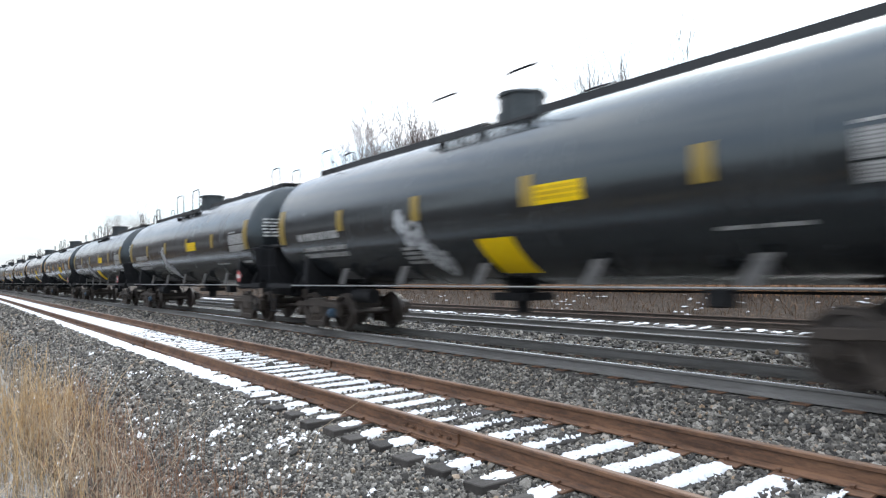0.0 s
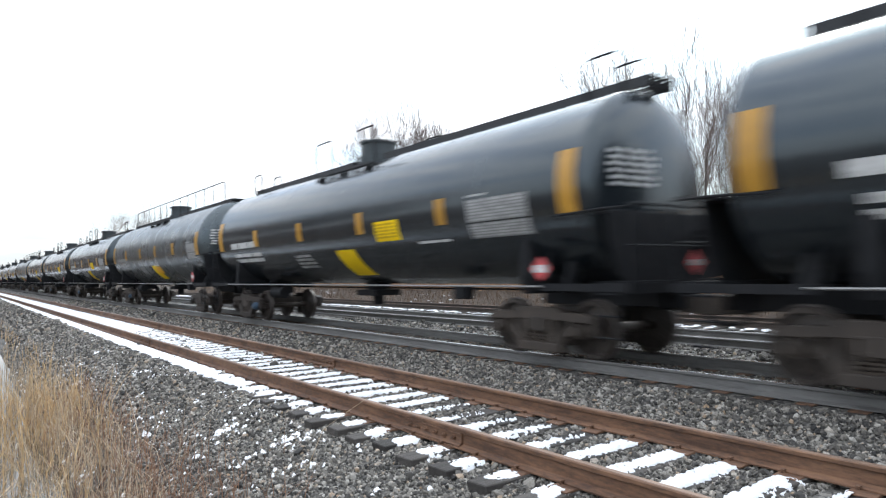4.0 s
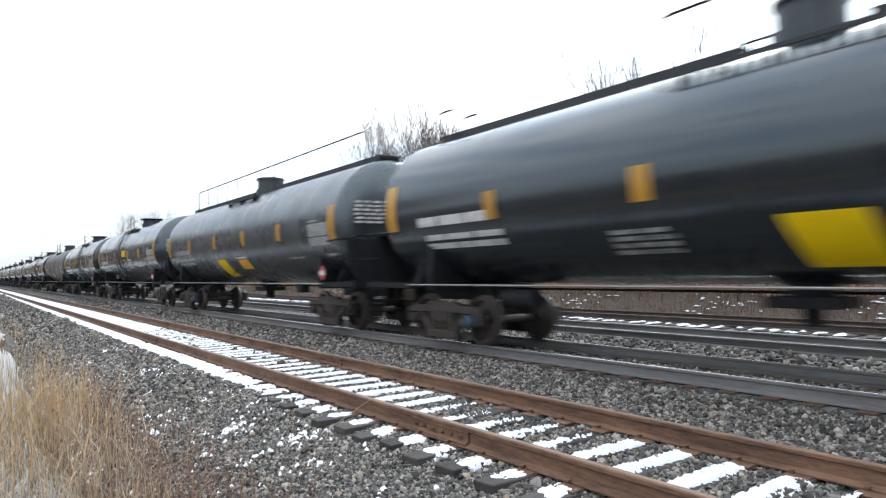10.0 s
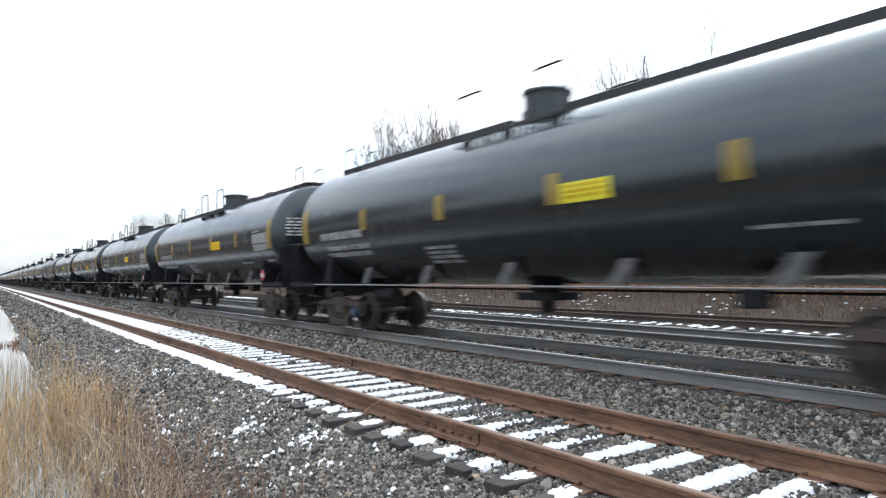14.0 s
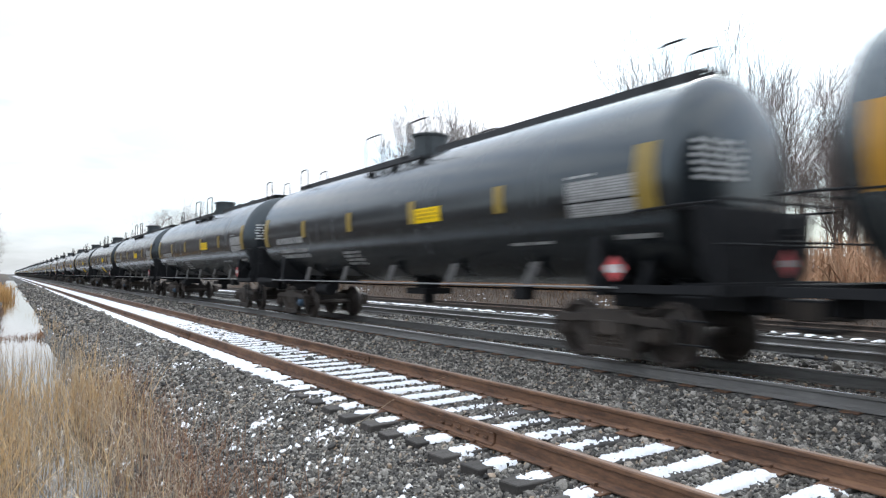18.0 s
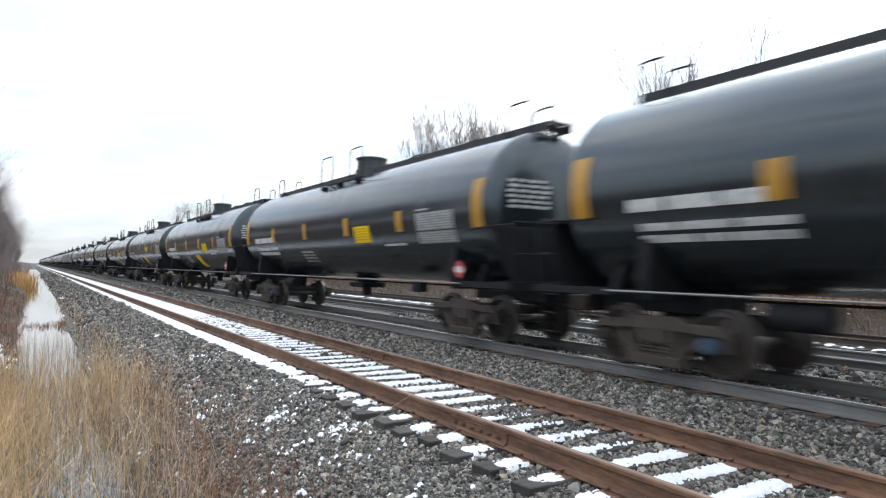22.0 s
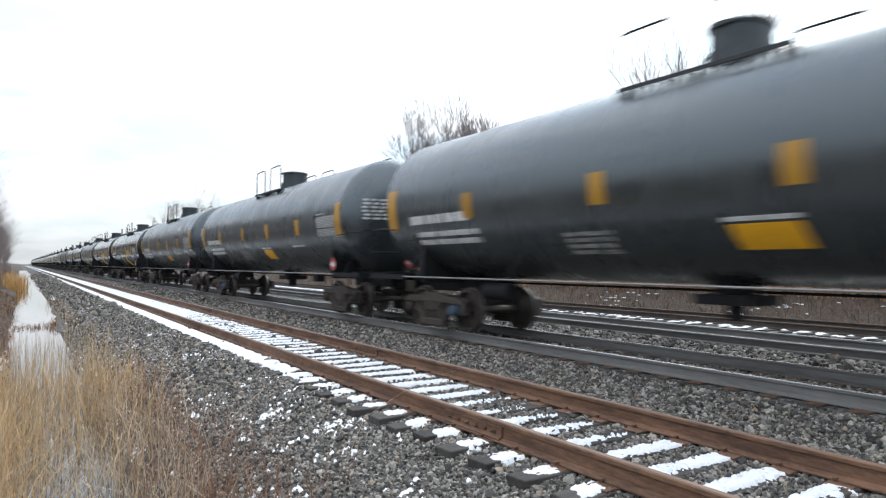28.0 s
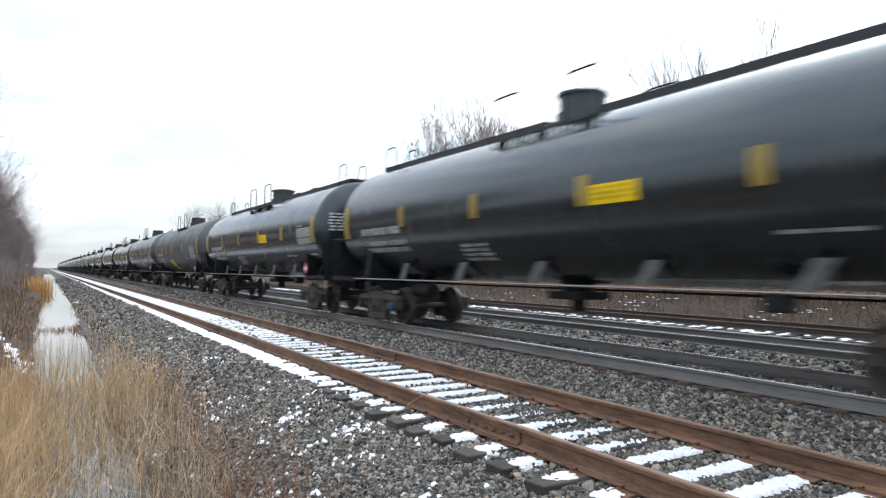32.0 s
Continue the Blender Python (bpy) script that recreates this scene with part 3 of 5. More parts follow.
def side_frame_mesh():
    """Cast truck side frame with its arched top, spring opening and pedestals, along y."""
    bm = bmesh.new()
    prism(bm, [(-1.16, 0.50), (-1.16, 0.66), (-0.98, 0.72), (-0.55, 0.72), (-0.40, 0.80), (0.40, 0.80), (0.55, 0.72), (0.98, 0.72), (1.16, 0.66), (1.16, 0.50),
               (1.05, 0.58), (0.72, 0.58), (0.55, 0.60), (-0.55, 0.60), (-0.72, 0.58), (-1.05, 0.58)], "x", -0.09, 0.09)
    for s in (-1, 1):
        prism(bm, [(s * 0.60, 0.60), (s * 0.74, 0.60), (s * 0.46, 0.16), (s * 0.32, 0.16)], "x", -0.075, 0.075)
        prism(bm, [(s * 0.30, 0.62), (s * 0.40, 0.62), (s * 0.40, 0.16), (s * 0.30, 0.16)], "x", -0.08, 0.08)
        box(bm, 0, s * 1.12, 0.47, 0.15, 0.10, 0.20)
        box(bm, 0, s * 0.66, 0.47, 0.15, 0.09, 0.22)
    prism(bm, [(-0.48, 0.10), (0.48, 0.10), (0.48, 0.20), (0.40, 0.24), (-0.40, 0.24), (-0.48, 0.20)], "x", -0.10, 0.10)
    return mesh_of(bm, "side_frame", CAST, 0.012)


def springs_mesh():
    bm = bmesh.new()
    for y in (-0.20, 0.0, 0.20):
        for k in range(5):
            rod(bm, (0, y, 0.245 + k * 0.05), (0, y, 0.275 + k * 0.05), 0.085, seg=10)
        rod(bm, (0, y, 0.24), (0, y, 0.50), 0.05, seg=8)
    box(bm, 0, 0, 0.55, 0.16, 0.50, 0.14)
    return mesh_of(bm, "spring_nest", SPRING)


def bearing_mesh(material):
    bm = bmesh.new()
    rod(bm, (-0.10, 0, 0), (0.10, 0, 0), 0.115, seg=16)
    rod(bm, (-0.145, 0, 0), (-0.10, 0, 0), 0.075, 0.085, seg=12)
    for k in range(3):
        a = k * math.tau / 3
        rod(bm, (-0.16, 0.045 * math.cos(a), 0.045 * math.sin(a)), (-0.14, 0.045 * math.cos(a), 0.045 * math.sin(a)), 0.014, seg=6)
    return mesh_of(bm, "bearing", material, 0.004)


def wheelset_mesh():
    """Two flanged wheels with dished plates on one axle, along x."""
    bm = bmesh.new()
    prof = [(-0.72 + 0.10, 0.09), (-0.72 + 0.06, 0.13), (-0.72 + 0.02, 0.20), (-0.72 + 0.035, 0.36), (-0.785, 0.385), (-0.785, 0.445), (-0.77, WHEEL_R - 0.002),
            (-0.685, WHEEL_R + 0.004), (-0.672, WHEEL_R + 0.026), (-0.655, WHEEL_R + 0.024), (-0.65, 0.40), (-0.66, 0.385), (-0.645, 0.36), (-0.60, 0.20), (-0.60, 0.12), (-0.60, 0.085)]
    seg = 32
    for s in (1, -1):
        rings = [[bm.verts.new((s * x, r * math.cos(k * math.tau / seg), r * math.sin(k * math.tau / seg))) for k in range(seg)] for x, r in prof]
        for a, b in zip(rings, rings[1:]):
            for k in range(seg):
                bm.faces.new((a[k], a[(k + 1) % seg], b[(k + 1) % seg], b[k]))
        bm.faces.new(rings[0])
        bm.faces.new(rings[-1])
        for k in range(4):     # lightening marks on the plate, so that its turning shows
            a = k * math.tau / 4 + 0.3
            rod(bm, (-s * 0.706, 0.27 * math.cos(a), 0.27 * math.sin(a)), (-s * 0.716, 0.27 * math.cos(a), 0.27 * math.sin(a)), 0.035, seg=6)
    rod(bm, (-1.02, 0, 0), (1.02, 0, 0), 0.078, seg=12)
    return mesh_of(bm, "wheelset", TREAD)


def bolster_mesh():
    bm = bmesh.new()
    prism(bm, [(-1.1, 0.42), (-1.1, 0.64), (-0.5, 0.70), (0.5, 0.70), (1.1, 0.64), (1.1, 0.42), (0.5, 0.34), (-0.5, 0.34)], "y", -0.19, 0.19)
    rod(bm, (0, 0, 0.68), (0, 0, 0.78), 0.22, seg=16)
    for s in (-1, 1):
        rod(bm, (-0.72, s * 0.36, 0.42), (0.72, s * 0.36, 0.42), 0.05, seg=8)
        for x in (-0.745, 0.745):
            box(bm, x, s * 0.415, 0.44, 0.09, 0.05, 0.30)
    return mesh_of(bm, "bolster", CAST, 0.01)


SIDEFRAME, SPRINGS, BOLSTER, WHEELSET = side_frame_mesh(), springs_mesh(), bolster_mesh(), wheelset_mesh()
BEARING, BEARING_BLUE = bearing_mesh(CAST), bearing_mesh(BLUECAP)


def truck(car, y, blue):
    t = shared("truck", BOLSTER, car, pose(0, y, 0))
    for s in (-1, 1):
        shared("side_frame", SIDEFRAME, t, pose(s * 1.0, 0, 0))
        tagged(shared("spring_nest", SPRINGS, t, pose(s * 1.0, 0, 0)), kind="stuff")
        shared("wheelset", WHEELSET, t, pose(0, s * 0.889, WHEEL_R), "worn steel wheels on one axle")
        for q in (-1, 1):
            shared("bearing", BEARING_BLUE if blue and q * s > 0 else BEARING, t, pose(s * 1.03, q * 0.889, WHEEL_R, 0, 0, 0 if s < 0 else 180))
    return t


def walkway(car, y0, y1, material=GRATE):
    """Roof walkway of grating between two angle bars, on brackets."""
    bm = bmesh.new()
    z = TANK_Z + TANK_R
    for x in (-0.30, 0.30):
        box(bm, x, (y0 + y1) / 2, z + 0.035, 0.03, y1 - y0, 0.155)
    n = int((y1 - y0) / 0.16)
    for k in range(n + 1):
        box(bm, 0, y0 + (y1 - y0) * k / n, z + 0.118, 0.58, 0.07, 0.02)
    for x in (-0.15, 0, 0.15):
        box(bm, x, (y0 + y1) / 2, z + 0.112, 0.02, y1 - y0, 0.03)
    w = part("roof_walkway", bm, material, car, "dark steel grating walkway")
    m = max(2, int((y1 - y0) / 1.6))
    for k in range(m + 1):
        bm = bmesh.new()
        y = y0 + 0.1 + (y1 - y0 - 0.2) * k / m
        prism(bm, [(-0.28, z - 0.06), (0.28, z - 0.06), (0.28, z + 0.06), (-0.28, z + 0.06)], "y", y - 0.03, y + 0.03)
        part("walkway_bracket", bm, FRAME, w)
    return w


def dome(car, wide=0.0, dish=False):
    """Fittings housing at mid length with its flat lid, and the crossover platform round it."""
    z, tall = TANK_Z + TANK_R, 0.36 if dish else 0.48
    bm = bmesh.new()
    rod(bm, (0, 0, z - 0.10), (0, 0, z + 0.14), 0.50, seg=28)
    rod(bm, (0, 0, z + 0.14), (0, 0, z + tall), 0.44, seg=28)
    body = part("fittings_housing", bm, HOUSING, car, "dark grey round steel housing")
    bm = bmesh.new()
    rod(bm, (0, 0, z + tall), (0, 0, z + tall + 0.05), 0.48, seg=28)
    rod(bm, (0, 0, z + tall + 0.05), (0, 0, z + tall + 0.08), 0.46, 0.38, seg=28)
    box(bm, -0.47, 0, z + tall, 0.08, 0.12, 0.07)
    part("lid", bm, HOUSING, body)
    if dish:
        bm = bmesh.new()
        rod(bm, (0, 0, z + tall - 0.02), (0, 0, z + tall + 0.06), 0.54, 0.60, seg=24)
        part("rim", bm, FRAME, body)
    z -= 0.29
    for s in (-1, 1):
        bm = bmesh.new()
        box(bm, s * 0.77, 0.0, z + 0.02, 0.03, 2.7 + wide, 0.05)
        for k in range(16):
            box(bm, s * 0.93, -1.3 + k * 2.6 / 15, z + 0.045, 0.32, 0.05, 0.025)
        box(bm, s * 1.09, 0, z + 0.02, 0.03, 2.7 + wide, 0.05)
        p = part("side_platform", bm, GRATE, car, "grating platform beside the housing")
        for y in (-1.2, 0, 1.2):
            bm = bmesh.new()
            prism(bm, [(s * 0.84, z - 0.06), (s * 1.08, z - 0.14), (s * 1.08, z + 0.0), (s * 0.84, z + 0.0)], "y", y - 0.02, y + 0.02)
            part("platform_bracket", bm, FRAME, p)


def hoop(car, x, y0, y1, height, r=0.02):
    """A low bent-bar handrail."""
    z = TANK_Z + TANK_R * math.cos(math.asin(min(0.9, abs(x) / TANK_R)))
    bm = bmesh.new()
    z1 = TANK_Z + TANK_R + height
    pipe(bm, [(x, y0, z), (x, y0, z1 - 0.12), (x, y0 + 0.05, z1 - 0.02), (x, y0 + 0.14, z1), (x, y1 - 0.14, z1), (x, y1 - 0.05, z1 - 0.02), (x, y1, z1 - 0.12), (x, y1, z)], r, 6)
    part("handrail", bm, FRAME, car, "bent black handrail")


def end_fittings(car, s, band):
    """Stub sill, saddle, platform, coupler, ladder, end railing and brake wheel at one end."""
    y = s * TANK_Y
    bm = bmesh.new()
    box(bm, 0, s * 7.35, 0.98, 0.62, 2.7, 0.34)
    box(bm, 0, s * 8.45, 0.98, 0.78, 0.10, 0.42)
    sill = part("stub_sill", bm, FRAME, car, "", 0.01)
    bm = bmesh.new()
    prism(bm, [(-1.30, 1.02), (1.30, 1.02), (1.36, 1.30), (1.30, 1.95), (0.9, 1.46), (0.45, 1.24), (-0.45, 1.24), (-0.9, 1.46), (-1.30, 1.95), (-1.36, 1.30)], "y", s * TRUCK_Y - 0.10, s * TRUCK_Y + 0.10)
    part("saddle", bm, FRAME, car, "", 0.008)
    bm = bmesh.new()
    prism(bm, [(-1.2, 1.08), (-1.0, 1.08), (-0.45, 1.9), (-0.9, 1.75)], "y", y - 0.62 * s - 0.06, y - 0.62 * s + 0.06)
    part("side_brace", bm, FRAME, car)
    bm = bmesh.new()
    prism(bm, [(1.2, 1.08), (1.0, 1.08), (0.45, 1.9), (0.9, 1.75)], "y", y - 0.62 * s - 0.06, y - 0.62 * s + 0.06)
    part("side_brace", bm, FRAME, car)
    bm = bmesh.new()      # half-height shield before the tank head
    prism(bm, [(-0.9, 1.06), (0.9, 1.06), (1.28, 1.35), (1.42, 1.8), (1.46, 2.2), (-1.46, 2.2), (-1.42, 1.8), (-1.28, 1.35)], "y", s * (TANK_Y + 0.43) - 0.015, s * (TANK_Y + 0.43) + 0.015)
    prism(bm, [(-1.46, 2.17), (1.46, 2.17), (1.46, 2.21), (-1.46, 2.21)], "y", s * (TANK_Y + 0.30) - 0.12, s * (TANK_Y + 0.30) + 0.12)
    if band:
        part("head_shield", bm, FRAME, car, "black half-height head shield", 0.004)
    else:
        bm.free()
    bm = bmesh.new()
    box(bm, 0, s * 8.42, 1.17, 2.9, 0.62, 0.035)
    for k in range(9):
        box(bm, 0, s * (8.15 + k * 0.067), 1.20, 2.86, 0.03, 0.03)
    box(bm, 0, s * 8.72, 1.12, 2.96, 0.04, 0.14)
    for q in (-1, 1):
        box(bm, q * 1.47, s * 7.9, 1.13, 0.05, 1.68, 0.11)
    tagged(part("end_platform", bm, FRAME, car, "dark end platform with steps"), kind="stuff")
    bm = bmesh.new()
    box(bm, 0, s * 8.65, 0.86, 0.22, 0.36, 0.24)
    box(bm, -0.06, s * 8.94, 0.86, 0.30, 0.24, 0.28)
    box(bm, 0.13, s * 9.0, 0.86, 0.11, 0.22, 0.26)
    part("coupler", bm, CAST, car, "rusty cast coupler", 0.02)
    bm = bmesh.new()
    pipe(bm, [(0.30, s * 8.6, 0.80), (0.34, s * 8.75, 0.62), (0.30, s * 8.95, 0.55), (0.22, s * 9.02, 0.60)], 0.03, 7)
    part("air_hose", bm, FRAME, car)
    for q in (-1, 1):
        bm = bmesh.new()
        for dy in (-0.2, 0.2):
            rod(bm, (q * 1.48, s * 8.35 + dy, 0.42), (q * 1.48, s * 8.35 + dy, 1.14), 0.014, seg=6)
        for k in range(3):
            rod(bm, (q * 1.48, s * 8.35 - 0.2, 0.44 + k * 0.30), (q * 1.48, s * 8.35 + 0.2, 0.44 + k * 0.30), 0.014, seg=6)
        tagged(part("sill_step", bm, FRAME, car), kind="stuff")
    bm = bmesh.new()
    yy = s * 8.70
    pipe(bm, [(-1.44, yy, 1.12), (-1.44, yy, 2.20), (-1.38, yy, 2.27), (1.38, yy, 2.27), (1.44, yy, 2.20), (1.44, yy, 1.12)], 0.02, 6)
    rod(bm, (-1.44, yy, 1.70), (1.44, yy, 1.70), 0.015, seg=6)
    for q in (-1, 1):
        pipe(bm, [(q * 1.44, yy, 2.22), (q * 1.48, s * 8.2, 2.22), (q * 1.50, s * 7.4, 2.18)], 0.018, 6)
    part("end_railing", bm, FRAME, car, "black pipe railing")
    if s < 0:
        bm = bmesh.new()
        n = 20
        pts = [(0.55 + 0.27 * math.cos(k * math.tau / n), yy + 0.07, 1.85 + 0.27 * math.sin(k * math.tau / n)) for k in range(n + 1)]
        pipe(bm, pts, 0.016, 5)
        for k in range(4):
            a = k * math.tau / 4
            rod(bm, (0.55, yy + 0.07, 1.85), (0.55 + 0.26 * math.cos(a), yy + 0.07, 1.85 + 0.26 * math.sin(a)), 0.012, seg=5)
        box(bm, 0.55, yy + 0.16, 1.75, 0.22, 0.16, 0.4)
        part("brake_wheel", bm, FRAME, car)
        bm = bmesh.new()
        rng = random.Random(9)
        for i in range(6):
            z, x = 3.10 - i * 0.098, -1.18 + rng.uniform(0, 0.06)
            while x < -0.36:
                w = rng.uniform(0.14, 0.26)
                rr = math.hypot(x + w / 2, z - TANK_Z)
                yb = -TANK_Y - (0.36 if band else 0.62) * math.sqrt(max(0.02, 1 - (rr / TANK_R) ** 2)) - 0.03
                box(bm, x + w / 2, yb, z, w, 0.006, 0.052)
                x += w + 0.04
        tagged(part("head_stencil", bm, WHITE, car, "white stencilled lines on the tank head"), kind="stuff")
        ye = -8.79
        bm = bmesh.new()
        prism(bm, [(-0.24, 1.46), (-0.05, 1.27), (0.14, 1.46), (-0.05, 1.65)], "y", ye - 0.006, ye)
        pl = part("placard", bm, RED, car, "red diamond hazard placard with a white band")
        bm = bmesh.new()
        box(bm, -0.05, ye - 0.009, 1.46, 0.24, 0.006, 0.085)
        part("placard_band", bm, WHITE, pl)
        bm = bmesh.new()
        box(bm, -0.05, ye + 0.02, 1.46, 0.30, 0.03, 0.30)
        box(bm, -0.05, ye + 0.04, 1.28, 0.05, 0.04, 0.30)
        part("placard_holder", bm, FRAME, pl)
    bm = bmesh.new()
    if s > 0:
        rod(bm, (-0.7, s * 5.1, 0.88), (-0.7, s * 4.3, 0.88), 0.17, seg=14)
        part("air_reservoir", bm, FRAME, car)
    else:
        box(bm, -0.75, s * 4.3, 1.0, 0.26, 0.36, 0.26)
        part("brake_valve", bm, FRAME, car, "", 0.02)
    if s > 0:
        return
    bm = bmesh.new()
    d = 0.165
    yc, zc, x = s * 7.12, 1.41, -1.50
    prism(bm, [(yc - d * 1.15, zc), (yc, zc - d * 1.15), (yc + d * 1.15, zc), (yc, zc + d * 1.15)], "x", x - 0.006, x)
    pl = part("placard", bm, RED, car, "red diamond hazard placard with a white band")
    bm = bmesh.new()
    box(bm, x - 0.009, yc, zc, 0.006, 0.25, 0.115)
    part("placard_band", bm, WHITE, pl)
    bm = bmesh.new()
    box(bm, x + 0.02, yc, zc, 0.03, 0.30, 0.30)
    box(bm, x + 0.10, yc, zc + 0.02, 0.14, 0.04, 0.04)
    part("placard_holder", bm, FRAME, pl)


def car_base(material, jacket):
    car = new("tank_car")
    tank_shell(material, jacket, car)
    for s in (-1, 1):
        end_fittings(car, s, jacket)
        truck(car, s * TRUCK_Y, s > 0)
        bm = bmesh.new()      # the long grab cable at each side
        x = s * 1.50
        rod(bm, (x, -7.1, 1.14), (x, 7.1, 1.14), 0.017, seg=8)
        c = part("side_cable", bm, GALV, car, "pale steel safety cable along the sill")
        for y in (-7.0, -3.5, 0.0, 3.5, 7.0):
            bm = bmesh.new()
            rod(bm, (x, y, 1.12), (s * 1.16, y, 1.66), 0.014, seg=6)
            part("cable_bracket", bm, FRAME, c)
    bm = bmesh.new()
    rod(bm, (0, 0.1, 1.20), (0, 0.1, 0.86), 0.34, 0.26, seg=16)
    rod(bm, (0, 0.1, 0.86), (0, 0.1, 0.62), 0.14, seg=12)
    box(bm, 0, 0.1, 0.92, 0.75, 0.9, 0.14)
    part("bottom_outlet", bm, FRAME, car, "black bottom outlet skid")
    bm = bmesh.new()
    rod(bm, (0.45, -6.2, 1.02), (0.45, 6.2, 1.02), 0.022, seg=6)
    part("brake_pipe", bm, FRAME, car)
    return car


def gussets(car):
    for y in (4.9, 2.4, -0.1, -2.6, -5.0):
        bm = bmesh.new()
        prism(bm, [(-0.30, 1.26), (-1.12, 1.30), (-1.12, 1.50), (-0.30, 1.30)], "y", y - 0.03, y + 0.03)
        prism(bm, [(y + 0.28, 1.16), (y + 0.02, 1.16), (y - 0.22, 1.54), (y + 0.02, 1.54)], "x", -1.16, -1.13)
        part("saddle_gusset", bm, PLATE, car, "grey bracket plate under the tank")


def reflectors(car, ys, z, material, bar_z0, bar_z1, bar_y=7.68, half=0.145):
    for y in ys:
        part("reflector", skin(y - half, y + half, z - 0.235, z + 0.235, 0.012), material, car, "upright reflective sheet")
    for s in (-1, 1):
        part("reflector", skin(s * bar_y - 0.17, s * bar_y + 0.17, bar_z0, bar_z1, 0.012), material, car, "tall reflective sheet at the tank's end")


def stencils(car, ink, seed, panel=(-6.85, -5.35, 1.96, 2.62)):
    z = 2.31
    tag_stuff = lambda ob: tagged(ob, kind="stuff")
    tag_stuff(part("reporting_mark", words(0, 4.6, 6.75, z - 0.14, z + 0.14, 1, seed), ink, car, "white stencilled mark, unreadable"))
    tag_stuff(part("capacity_stencil", words(0, 4.4, 6.6, 1.78, 2.10, 2, seed + 1), ink, car, "two white stencilled lines"))
    if panel:
        a, b, c, d = panel
        mid = c + (d - c) * 0.40
        part("panel_ground", skin(a, b, c, mid - 0.012, 0.002), GREYPANEL, car)
        part("panel_ground", skin(a, b, mid + 0.012, d, 0.002), GREYPANEL, car)
        tag_stuff(part("data_panel", words(0, a + 0.03, b - 0.03, c + 0.01, mid - 0.02, 5, seed + 2), PRINT, car, "block of small white stencilled lines"))
        tag_stuff(part("data_panel", words(0, a + 0.03, b - 0.03, mid + 0.02, d - 0.01, 7, seed + 6), PRINT, car, "block of small white stencilled lines"))
        tag_stuff(part("panel_heading", words(0, b - 0.55, b, d + 0.03, d + 0.09, 1, seed + 7), PRINT, car))
        if ink is FAINT:
            tag_stuff(part("lower_stencil", words(0, -7.70, -7.0, 1.80, 1.90, 1, seed + 3), FAINT, car))
        tag_stuff(part("small_stencil", words(0, *((-5.65, -4.6, 1.80, 1.87) if ink is FAINT else (-4.7, -3.7, 1.93, 2.0)), 1, seed + 4), ink, car))
        tag_stuff(part("small_stencil", words(0, 1.2, 2.2, 1.55, 1.92, 4, seed + 5), FAINT, car))


def ladder(car, y):
    """A wide side ladder up the barrel to the platform, before a dark plate."""
    def at(a, dy):
        return (-(TANK_R + 0.10) * math.cos(a), y + dy, TANK_Z + (TANK_R + 0.10) * math.sin(a))
    angles = [radians(-55 + 125 * k / 14) for k in range(15)]
    bm = skin(y - 0.33, y + 0.33, 1.45, 3.62, 0.012)
    for dy in (-0.36, 0.36):
        pipe(bm, [at(a, dy) for a in angles], 0.022, 5)
    box(bm, -1.58, y, 1.45, 0.05, 0.72, 0.22)
    lad = part("side_ladder", bm, HOUSING, car, "black ladder up the tank's side")
    for k in range(1, 14, 2):
        bm = bmesh.new()
        rod(bm, at(angles[k], -0.36), at(angles[k], 0.36), 0.017, seg=6)
        part("rung", bm, PLATE, lad)


def wire_rail(car):
    """The long guard rail on posts along the roof."""
    z = TANK_Z + TANK_R
    for x in (-0.36,):
        bm = bmesh.new()
        pipe(bm, [(x, -7.4, z - 0.12), (x, -7.4, z + 0.74), (x, -7.2, z + 0.82), (x, 7.2, z + 0.82), (x, 7.4, z + 0.74), (x, 7.4, z - 0.12)], 0.02, 6)
        w = part("roof_guard_rail", bm, FRAME, car, "thin guard rail along the roof")
        for k in range(11):
            bm = bmesh.new()
            y = -6.0 + k * 1.2
            rod(bm, (x, y, z - 0.12), (x, y, z + 0.82), 0.014, seg=5)
            part("guard_post", bm, FRAME, w)


GROUP = "tank cars of the train"


def kind_strut():
    """Gloss black, with bracket plates under the barrel and faded yellow reflectors."""
    reshape(1.52, 2.66, 7.92)
    car = car_base(GLOSS, True)
    walkway(car, -7.75, -0.75)
    walkway(car, 0.75, 7.75)
    dome(car)
    for x in (-0.98, 0.98):
        hoop(car, x, 0.65, 1.55, 0.60)
        hoop(car, x, -1.45, -0.6, 0.60)
        hoop(car, x * 0.35, 7.0, 7.6, 0.62)
        hoop(car, x * 0.35, -7.6, -7.0, 0.62)
    gussets(car)
    reflectors(car, (4.45, 1.43, -1.6, -4.55), 2.62, STRAW, 2.20, 3.10, half=0.13)
    stencils(car, FAINT, 21, (-7.50, -6.20, 2.18, 2.72))
    return tagged(car, "gloss black jacketed tank car with faded yellow reflectors and bracket plates", "tank car", GROUP)


def kind_amber():
    """Gloss black with amber reflectors and a clean belly."""
    reshape(1.52, 2.66, 7.92)
    car = car_base(SEMI, True)
    walkway(car, -8.3, -0.75)
    walkway(car, 0.75, 7.55)
    dome(car)
    for x in (-0.98, 0.98):
        hoop(car, x, 0.65, 1.55, 0.60)
        hoop(car, x, -1.45, -0.6, 0.60)
        hoop(car, x * 0.35, 7.0, 7.6, 0.62)
        hoop(car, x * 0.35, -7.8, -7.1, 0.62)
    reflectors(car, (4.57, 1.53, -1.6, -4.58), 2.49, AMBER, 2.22, 3.14)
    stencils(car, WHITE, 33)
    return tagged(car, "gloss black jacketed tank car with amber reflectors and roof walkway", "tank car", GROUP)


